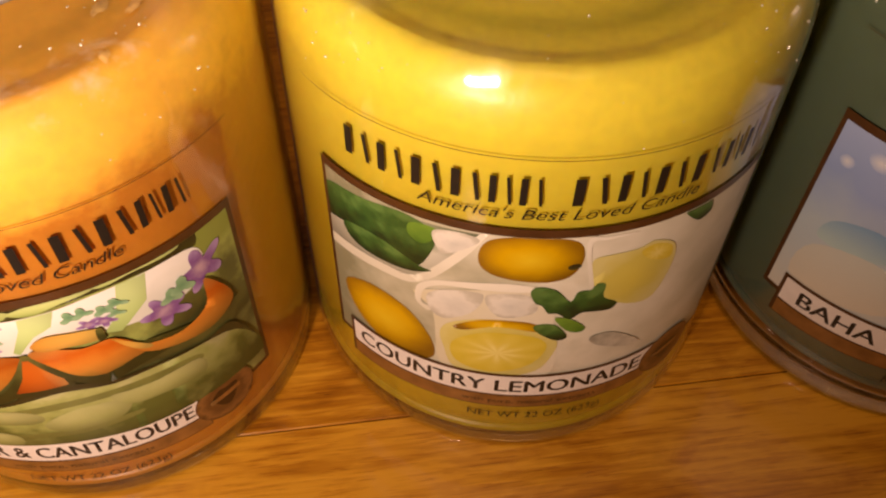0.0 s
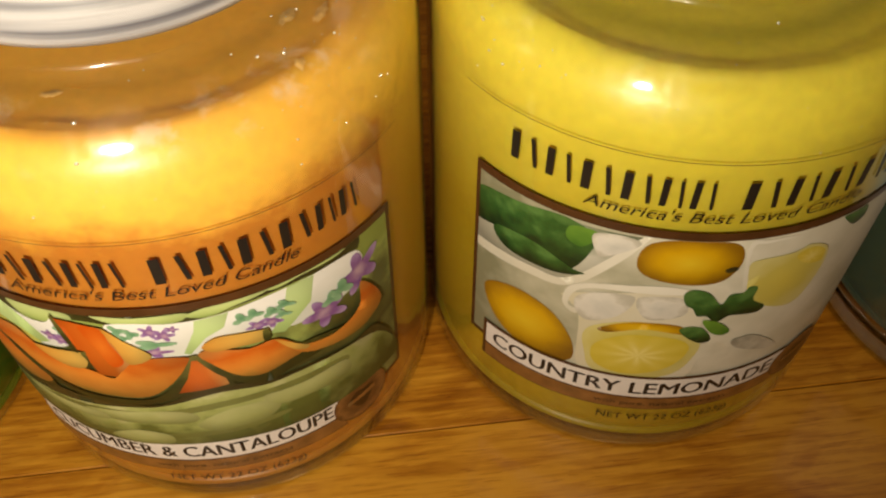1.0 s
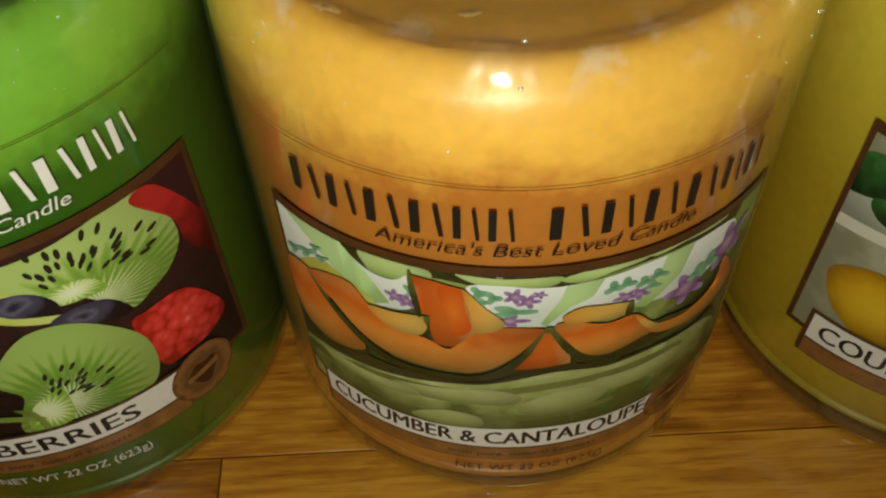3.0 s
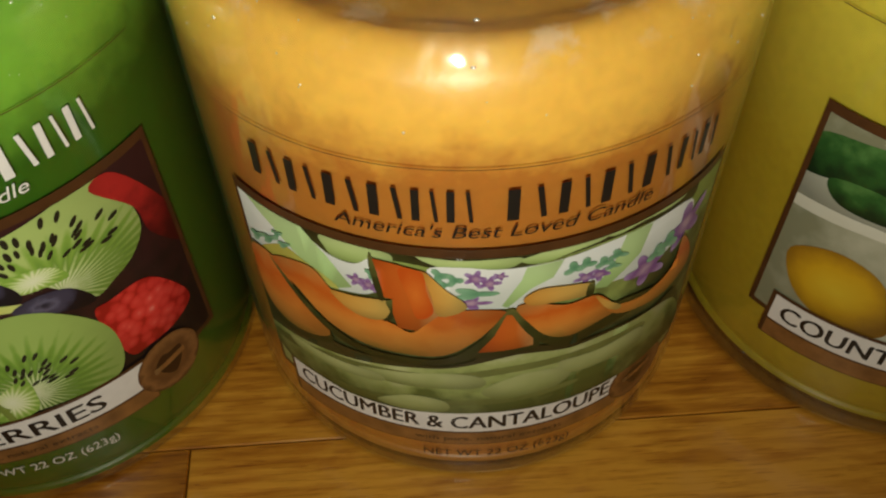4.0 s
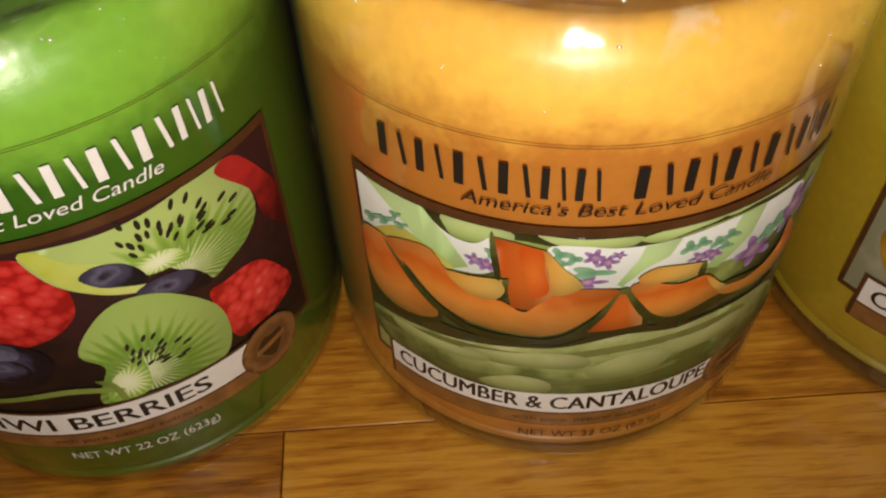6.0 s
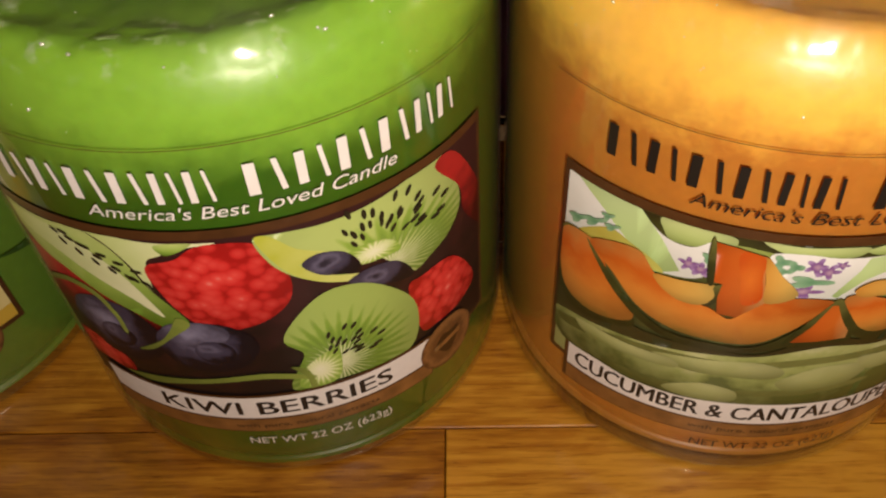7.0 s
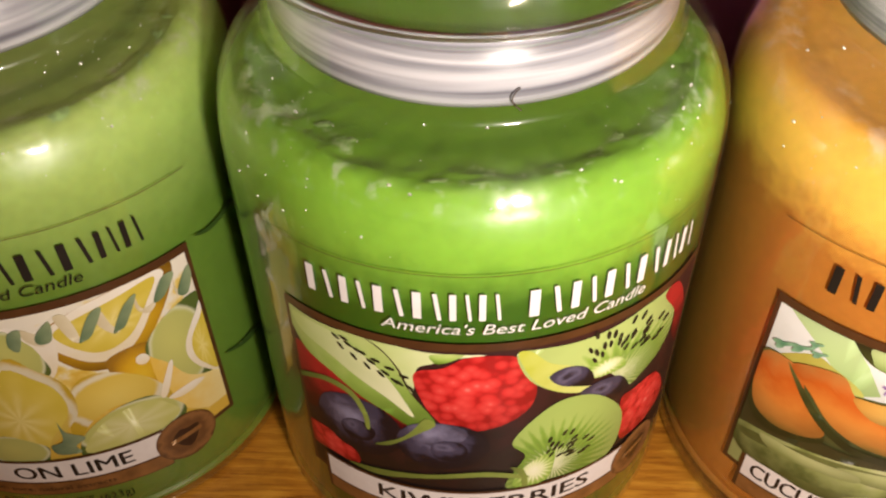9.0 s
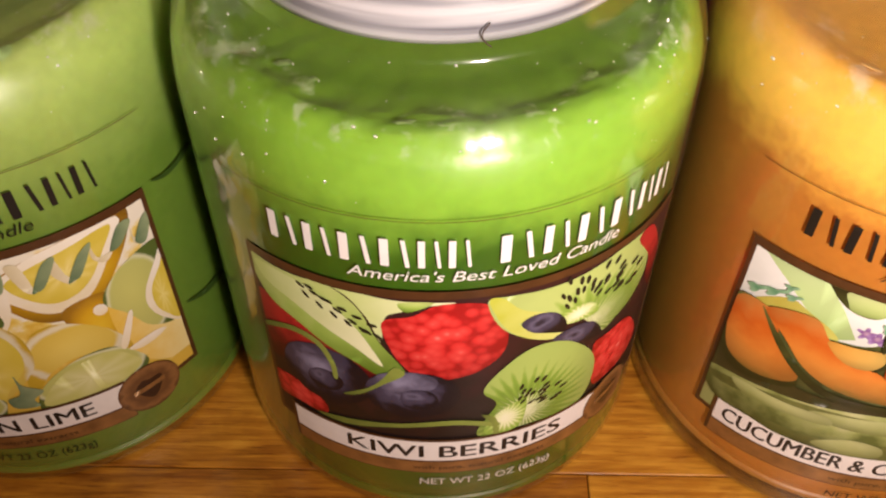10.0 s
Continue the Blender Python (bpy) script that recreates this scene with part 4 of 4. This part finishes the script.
draw(MELON, "cucumber_dark", (-35.8, 35.3), (-22.3, 36.5), (-7.3, 38.7), (4.9, 39.4), (16.6, 40.1), (16.8, 38.5), (5.0, 37.1), (-7.3, 36.5), (-22.5, 33.7))
draw(MELON, "cucumber_pale", (-22.4, 34.6), (-15.2, 39.2), (-8.6, 38.1), (-8.4, 34.1), (-16.4, 32.9))
draw(MELON, "cucumber_pale", (-1.4, 42.7), (6.5, 47.3), (16.1, 45.6), (14.1, 40.4), (7.2, 39.1), (1.5, 38.8))
draw(MELON, "cucumber_pale", (13.1, 48.8), (20.5, 48.2), (32.0, 47.8), (32.2, 41.5), (22.8, 42.4), (16.1, 43.5))
draw(MELON, "rind", (-48.9, 69.2), (-39.8, 69.5), (-36.7, 62.4), (-30.4, 53.5), (-32.5, 49.5), (-43.1, 46.3), (-48.5, 52.7))
draw(MELON, "melon_wedge", (-48.5, 68.7), (-40.3, 70.0), (-36.7, 62.4), (-30.7, 54.8), (-33.7, 50.8), (-41.7, 49.1), (-47.6, 53.6))
draw(MELON, "rind", (-42.7, 70.2), (-37.5, 61.8), (-30.9, 55.0), (-23.9, 51.5), (-16.0, 51.0), (-7.5, 52.4), (-0.9, 56.6), (2.0, 63.6), (2.8, 70.3), (-0.7, 62.5), (-7.6, 54.7), (-16.5, 53.5), (-24.9, 54.1), (-33.0, 59.6))
draw(MELON, "melon_wedge", (-41.9, 70.2), (-32.6, 74.0), (-28.4, 69.4), (-23.1, 65.2), (-17.8, 64.3), (-13.7, 62.2), (-9.7, 68.3), (-4.9, 70.2), (2.2, 69.4), (0.2, 64.9), (-3.6, 59.6), (-8.6, 55.4), (-15.9, 54.5), (-23.7, 55.1), (-30.6, 58.4), (-36.4, 64.7))
draw(MELON, "melon_piece", (-28.6, 69.2), (-23.9, 69.9), (-16.9, 70.9), (-17.2, 67.5), (-19.4, 64.5), (-23.1, 64.1), (-26.6, 66.1))
draw(MELON, "rind", (-18.1, 70.4), (-16.5, 71.4), (-16.7, 66.6), (-18.8, 64.3), (-17.5, 67.7))
draw(MELON, "melon_chunk", (-19.9, 82.4), (-16.3, 82.0), (-11.2, 80.8), (-10.5, 75.6), (-9.0, 68.4), (-13.0, 63.0), (-16.3, 63.1), (-17.0, 67.6), (-16.8, 71.8), (-19.1, 71.8), (-19.8, 77.1))
draw(MELON, "rind", (-20.3, 82.7), (-19.6, 82.4), (-18.3, 72.1), (-19.2, 71.1), (-20.2, 77.5))
draw(MELON, "melon_glow", (-15.4, 80.8), (-11.4, 80.3), (-10.9, 75.5), (-9.9, 69.2), (-12.7, 67.0), (-14.1, 73.3))
draw(MELON, "melon_piece", (-11.2, 80.8), (-7.9, 76.3), (-4.2, 71.2), (-8.9, 68.2), (-10.1, 74.0))
draw(MELON, "rind", (2.1, 68.7), (4.3, 69.0), (7.8, 60.4), (8.4, 56.5), (2.7, 55.9), (-3.3, 55.6))
draw(MELON, "melon_chunk", (2.4, 68.3), (4.2, 68.0), (7.4, 60.2), (7.6, 57.5), (2.6, 56.9), (-2.3, 56.7), (0.5, 62.0))
draw(MELON, "rind", (3.5, 70.1), (5.7, 62.8), (10.1, 56.7), (15.4, 54.3), (20.8, 56.1), (29.7, 57.2), (41.7, 57.9), (44.2, 59.6), (35.2, 60.3), (23.1, 63.1), (14.1, 60.1))
draw(MELON, "melon_wedge", (4.0, 70.0), (6.7, 70.9), (13.1, 68.2), (18.9, 68.1), (23.5, 60.9), (20.3, 59.3), (14.6, 57.7), (10.0, 59.7), (6.4, 65.0))
draw(MELON, "melon_wedge", (21.7, 62.4), (30.5, 60.2), (37.4, 63.4), (38.6, 71.3), (43.9, 60.2), (37.0, 55.5), (25.6, 58.1))
draw(MELON, "melon_piece", (5.1, 72.4), (7.8, 74.6), (12.4, 74.0), (17.4, 72.5), (17.1, 69.4), (10.8, 69.9), (6.7, 70.3))
draw(MELON, "rind", (16.6, 72.5), (17.7, 72.6), (17.8, 69.2), (16.4, 69.2))
draw(MELON, "melon_piece", (18.3, 68.4), (21.8, 64.4), (24.7, 61.2), (23.5, 60.6), (20.8, 63.3))
draw(LEMONADE, "glass_plate", (-50.2, 62.0), (-34.5, 62.6), (-25.8, 63.6), (-17.4, 74.6), (-12.2, 83.6), (-22.4, 83.2), (-32.1, 83.1), (-49.3, 78.9))
draw(LEMONADE, "glass_rim", (-50.2, 62.6), (-34.6, 64.0), (-26.4, 65.1), (-18.6, 75.5), (-13.8, 83.2), (-12.0, 84.0), (-17.1, 74.0), (-25.6, 62.9), (-35.3, 61.1), (-50.4, 59.9))
draw(LEMONADE, "leaf", (-49.3, 78.9), (-37.5, 82.0), (-28.3, 83.7), (-22.4, 81.6), (-21.1, 80.4), (-25.3, 68.9), (-31.8, 68.6), (-37.5, 72.0), (-49.8, 69.2))
draw(LEMONADE, "leaf", (-44.0, 70.5), (-34.6, 72.3), (-25.3, 68.9), (-22.8, 68.3), (-29.0, 65.6), (-40.7, 65.6))
draw(LEMONADE, "bright_leaf", (-27.0, 81.7), (-22.4, 82.4), (-21.6, 80.2), (-24.4, 76.5), (-27.5, 78.0))
draw(LEMONADE, "ice", (-22.4, 81.6), (-16.9, 83.0), (-13.5, 81.3), (-19.7, 75.5), (-21.5, 76.6))
draw(LEMONADE, "lemon", (-13.3, 79.6), (-10.5, 83.1), (-3.4, 84.3), (4.1, 82.9), (6.0, 77.1), (3.8, 71.7), (-1.5, 70.2), (-9.4, 71.3), (-13.1, 74.2))
draw(LEMONADE, "dark_gap", 4.5, 75.0, 1.3, 0.9, 14)
draw(LEMONADE, "lemon", (-45.6, 48.4), (-37.5, 53.8), (-28.7, 52.1), (-23.0, 44.4), (-21.9, 36.4), (-26.8, 33.2), (-35.9, 34.1), (-42.9, 39.5))
draw(LEMONADE, "glass_side", (-25.5, 60.7), (-1.3, 68.3), (2.6, 55.4), (3.1, 33.7), (-18.3, 29.5), (-22.2, 54.0))
draw(LEMONADE, "glass_rim", (-26.2, 59.2), (-25.1, 63.1), (-20.3, 66.5), (-8.1, 69.3), (-1.3, 68.3), (-1.7, 67.1), (-13.4, 66.1), (-20.3, 64.8), (-24.0, 61.6), (-24.8, 56.8), (-22.0, 55.8), (-23.4, 54.2), (-25.8, 56.1))
draw(LEMONADE, "ice", (-23.5, 60.1), (-19.0, 63.9), (-12.1, 64.7), (-13.9, 57.9), (-19.5, 53.3), (-22.7, 54.8))
draw(LEMONADE, "ice", (-11.5, 64.5), (-3.3, 65.8), (-1.4, 60.0), (-8.6, 57.5))
draw(LEMONADE, "lemon_drink", (-20.6, 47.7), (-18.3, 52.3), (-11.3, 56.0), (-2.0, 55.7), (3.6, 49.6), (3.8, 43.7), (0.4, 36.1), (-9.4, 33.0), (-17.3, 34.7), (-19.6, 41.6))
draw(LEMONADE, "lemon", (-17.6, 51.5), (-11.3, 55.8), (-2.0, 55.9), (2.1, 51.4), (-1.6, 52.6), (-8.8, 53.6), (-15.7, 50.5))
draw(LEMONADE, "lemon_pulp", (-17.8, 44.9), (-10.9, 51.0), (-1.4, 50.7), (2.1, 46.3), (-1.2, 38.8), (-9.6, 35.1), (-16.8, 37.6))
draw(LEMONADE, "lemon_drink", (7.7, 74.9), (8.9, 77.3), (16.5, 77.5), (20.0, 78.6), (25.3, 74.8), (26.2, 66.4), (22.8, 57.4), (13.9, 60.9), (8.8, 68.9))
draw(LEMONADE, "lemon_pulp", (17.5, 76.1), (20.3, 77.5), (24.5, 74.9), (25.0, 70.7), (20.4, 72.4))
draw(LEMONADE, "glass_rim", (5.9, 82.1), (9.5, 83.5), (15.8, 83.1), (9.9, 82.5), (6.9, 80.9), (10.2, 62.3), (9.4, 62.5))
draw(LEMONADE, "leaf", (-3.0, 66.6), (-2.3, 68.6), (-0.0, 68.6), (2.4, 67.0), (5.1, 63.2), (6.2, 66.4), (8.6, 66.7), (9.9, 68.6), (11.6, 67.7), (11.8, 63.4), (15.0, 60.4), (14.1, 58.2), (10.6, 58.4), (7.9, 58.7), (5.5, 56.8), (3.0, 59.2), (1.0, 59.5), (-0.3, 62.1), (-1.9, 63.4))
draw(LEMONADE, "leaf", (-1.5, 54.3), (0.3, 55.6), (3.3, 54.6), (5.9, 49.9), (3.7, 48.9), (0.2, 51.6))
draw(LEMONADE, "bright_leaf", (2.6, 57.6), (6.1, 56.6), (9.4, 52.8), (8.1, 51.2), (5.2, 52.8))
draw(LEMONADE, "leaf", (24.5, 85.6), (26.1, 86.3), (29.0, 85.7), (31.8, 84.1), (32.7, 80.5), (30.1, 79.3), (27.0, 82.0))
draw(LEMONADE, "grey_ice", (11.1, 48.3), (16.5, 48.2), (24.1, 40.4), (21.0, 40.0), (13.1, 44.5))
draw(CITRUS, "lemon", (13.7, 76.6), (17.5, 66.1), (23.6, 61.9), (31.8, 63.7), (39.5, 72.2), (44.0, 80.9), (42.1, 84.9), (24.4, 82.8))
draw(CITRUS, "peel_white", (14.8, 76.6), (18.7, 68.4), (24.3, 64.5), (31.1, 66.2), (37.1, 74.0), (41.7, 83.6), (24.4, 82.8))
draw(CITRUS, "lemon_pulp", (16.9, 76.9), (20.0, 70.8), (25.0, 67.5), (31.3, 69.5), (36.7, 76.7), (39.7, 82.6), (29.9, 81.4), (22.5, 79.8))
draw(CITRUS, "peel_white", (7.2, 81.1), (16.2, 75.7), (14.2, 64.9), (7.9, 60.9), (1.0, 62.0))
draw(CITRUS, "citrus_slice", (7.0, 80.4), (11.4, 76.4), (13.1, 71.1), (13.2, 65.2), (7.2, 63.0), (1.6, 64.0))
draw(CITRUS, "lemon", (24.2, 64.1), (32.3, 65.8), (36.2, 62.1), (36.7, 55.5), (32.7, 45.4), (26.7, 54.2))
draw(CITRUS, "peel_zest", (34.9, 65.0), (48.2, 45.2), (48.5, 30.8), (38.2, 36.1), (33.3, 47.2))
draw(CITRUS, "lemon_slice", (15.3, 58.3), (21.0, 61.7), (27.8, 58.1), (32.9, 51.6), (34.7, 43.9), (24.1, 48.9), (17.0, 46.3), (13.4, 41.8), (11.5, 44.0))
draw(CITRUS, "lemon_slice", (3.7, 70.0), (10.8, 67.0), (14.8, 60.5), (15.1, 51.9), (12.0, 46.2), (4.8, 38.2), (1.0, 29.7), (-10.7, 28.2))
draw(CITRUS, "lemon_pulp", (2.7, 67.1), (9.9, 64.0), (13.0, 58.2), (12.7, 50.8), (7.5, 43.5), (3.2, 37.4), (-8.5, 34.3))
draw(CITRUS, "citrus_slice", (-5.0, 44.3), (4.3, 40.7), (4.7, 36.5), (1.0, 29.7), (-10.6, 28.4))
draw(CITRUS, "citrus_slice", (11.4, 34.3), (13.0, 40.4), (17.4, 45.3), (23.9, 48.4), (30.5, 47.8), (35.1, 42.5), (37.1, 36.6), (31.2, 32.5), (23.9, 32.0), (14.7, 31.8))
draw(CITRUS, "citrus_pulp", (12.5, 35.1), (17.6, 43.6), (24.2, 46.6), (30.4, 46.1), (34.1, 41.6), (35.4, 37.6), (30.2, 34.5), (23.1, 34.2))
draw(CITRUS, "citrus_slice", (32.7, 62.2), (36.2, 67.9), (42.2, 71.2), (48.8, 71.2), (48.8, 61.7), (48.2, 45.2), (40.9, 47.5), (36.7, 55.5))
draw(CITRUS, "peel_white", (42.2, 59.2), (46.4, 65.8), (49.5, 69.1), (49.5, 57.0), (49.1, 43.2), (44.3, 47.2), (41.6, 53.5))
draw(CITRUS, "lemon_pulp", (43.8, 58.9), (47.0, 63.3), (49.3, 65.4), (48.7, 44.7), (44.7, 49.0), (43.2, 53.7))
draw(CITRUS, "peel_white", 31.6, 60.7, 1.5, 1.8, 18)
draw(CITRUS, "peel_white", (32.6, 46.7), (36.7, 55.5), (37.5, 54.4), (34.0, 45.5))
draw(CITRUS, "peel_white", (34.1, 44.4), (40.4, 45.3), (43.7, 44.0), (40.7, 42.7), (36.3, 42.5))
draw(CITRUS, "curl_light", (11.5, 80.4), (13.5, 78.9), (15.5, 76.0), (14.3, 74.3), (11.7, 76.8))
draw(CITRUS, "curl_light", (18.3, 81.7), (20.8, 81.4), (21.6, 73.3), (19.8, 74.2))
draw(CITRUS, "curl_light", (27.1, 80.5), (28.2, 74.7), (29.7, 72.4), (27.8, 72.2), (25.6, 76.8))
draw(CITRUS, "curl_light", (34.5, 80.4), (35.2, 75.7), (38.4, 75.4), (36.4, 73.4), (34.1, 75.9))
draw(CITRUS, "curl_light", (43.7, 80.8), (43.7, 76.1), (45.7, 73.6), (43.3, 74.2))
draw(CITRUS, "curl_dark", (9.1, 79.8), (11.6, 80.3), (9.8, 74.2), (8.1, 75.9))
draw(CITRUS, "curl_dark", (13.9, 78.0), (17.4, 81.3), (16.4, 75.6), (13.7, 75.3))
draw(CITRUS, "curl_dark", (21.2, 73.2), (24.8, 79.8), (27.6, 80.5), (24.0, 73.9), (22.0, 72.8))
draw(CITRUS, "curl_dark", (28.1, 72.4), (31.7, 78.6), (35.0, 80.4), (31.2, 73.4), (29.3, 72.3))
draw(CITRUS, "curl_dark", (38.0, 75.8), (41.2, 81.2), (44.2, 80.8), (40.7, 76.0))
draw(CITRUS, "curl_dark", (43.7, 74.6), (46.9, 79.8), (48.9, 79.4), (46.1, 72.9))
draw(CITRUS, "curl_dark", (9.6, 48.6), (10.4, 44.5), (13.9, 41.3), (11.2, 38.7), (11.7, 35.9), (6.8, 36.4), (6.0, 40.0), (9.0, 41.6))
draw(BEACH, "sea", (-40.7, 58.4), (-30.1, 61.5), (-27.0, 53.7), (-42.2, 50.9))
draw(BEACH, "sand", (-42.7, 48.2), (-26.4, 52.1), (-21.0, 38.2), (-43.5, 33.8))
draw(BEACH, "cloud", -38.3, 78.9, 2.8, 2.3, -25)
draw(BEACH, "cloud", -44.6, 74.7, 1.8, 1.8, 3)
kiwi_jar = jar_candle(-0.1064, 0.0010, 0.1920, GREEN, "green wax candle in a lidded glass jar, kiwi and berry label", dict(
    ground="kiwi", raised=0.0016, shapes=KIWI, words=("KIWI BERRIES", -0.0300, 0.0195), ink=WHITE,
    seeds=[(19.9, 70.3, 14, 10, 0, 110, 19, 1.3), (19.9, 70.3, 10, 7, 10, 120, 12, 1.1), (5.7, 41.3, 11, 10, 5, 75, 15, 1.1), (5.7, 41.3, 8, 7, 15, 70, 7, 1.0), (-36.0, 81.8, -19.8, 71.9, 18, 1.1)]), 9, PALE_GREEN, 0.0035, 0.0006, 0.8, GREEN_DIM_FOOT)
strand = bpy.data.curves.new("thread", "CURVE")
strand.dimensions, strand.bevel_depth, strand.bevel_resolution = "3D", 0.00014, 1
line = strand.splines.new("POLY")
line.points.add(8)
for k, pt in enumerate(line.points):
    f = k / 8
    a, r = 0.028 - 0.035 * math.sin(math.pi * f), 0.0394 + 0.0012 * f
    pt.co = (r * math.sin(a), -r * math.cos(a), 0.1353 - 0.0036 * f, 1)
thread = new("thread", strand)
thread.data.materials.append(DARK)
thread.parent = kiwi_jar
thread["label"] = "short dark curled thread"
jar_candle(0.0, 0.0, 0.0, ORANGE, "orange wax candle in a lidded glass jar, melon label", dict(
    ground="melon", raised=-0.002, shapes=MELON, words=("CUCUMBER & CANTALOUPE", -0.0420, 0.0266), ink=BLACK), 7, PEACH, clear=0.0068, flake_size=0.8, foot_glass=AMBER_GLOW_FOOT)
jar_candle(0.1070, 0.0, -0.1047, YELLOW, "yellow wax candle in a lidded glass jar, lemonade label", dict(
    ground="lemonade", raised=0.0025, shapes=LEMONADE, words=("COUNTRY LEMONADE", -0.0418, 0.0265), ink=BLACK), clear=0.0068, foot_glass=YELLOW_GLOW_FOOT)
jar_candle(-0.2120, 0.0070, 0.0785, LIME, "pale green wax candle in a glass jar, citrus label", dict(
    ground="lime", raised=-0.0018, shapes=CITRUS, words=("ON LIME", -0.0060, 0.0215), ink=BLACK, cracks=[((51.6, 84.6), (55.4, 84.0), (60.5, 84.4), (64.7, 85.8), (65.6, 84.5), (61.3, 83.1), (55.7, 82.7)), ((50.9, 44.3), (57.2, 43.1), (64.3, 42.9), (65.3, 40.9), (57.7, 41.3))]), 8, PALE_GREEN, 0.0035, 0.0004, 0.8, GREEN_DIM_FOOT)
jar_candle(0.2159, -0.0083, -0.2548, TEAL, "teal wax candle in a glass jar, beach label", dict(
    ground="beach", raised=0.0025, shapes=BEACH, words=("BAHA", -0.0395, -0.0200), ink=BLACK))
jar_candle(-0.047, 0.106, 0.0, PURPLE, "dark purple wax candle in a jar, behind the row")
jar_candle(-0.158, 0.116, 0.0, PINK, "burgundy wax candle in a jar, behind the row")

# ---- floor boards, last ----
PLANK, GAP = 0.057, 0.0003
rng = random.Random(4)
row = -26
while row * PLANK - 0.0408 < HALF:
    y0 = max(-HALF, row * PLANK - 0.0408)
    y1 = min(HALF, (row + 1) * PLANK - 0.0408)
    x = -HALF
    while x < HALF - 0.05 and y1 > y0:
        end = min(HALF, x + rng.choice((0.45, 0.6, 0.75, 0.9)))
        if row == -1:
            end = -0.0676 if x < -0.0677 and x + 0.95 > -0.0676 else end
        if HALF - end < 0.12:
            end = HALF
        board = part("plank", box(x + GAP / 2, end - GAP / 2, y0 + GAP / 2, y1 - GAP / 2, -0.018, 0.0, 0.0003), OAK, floor, smooth=False)
        tone = {-1: 0.40 if end < 0 else 0.78, 0: 0.56}.get(row, rng.uniform(0.3, 0.75))
        board.color = (tone, tone, tone, 1)
        x = end
    row += 1
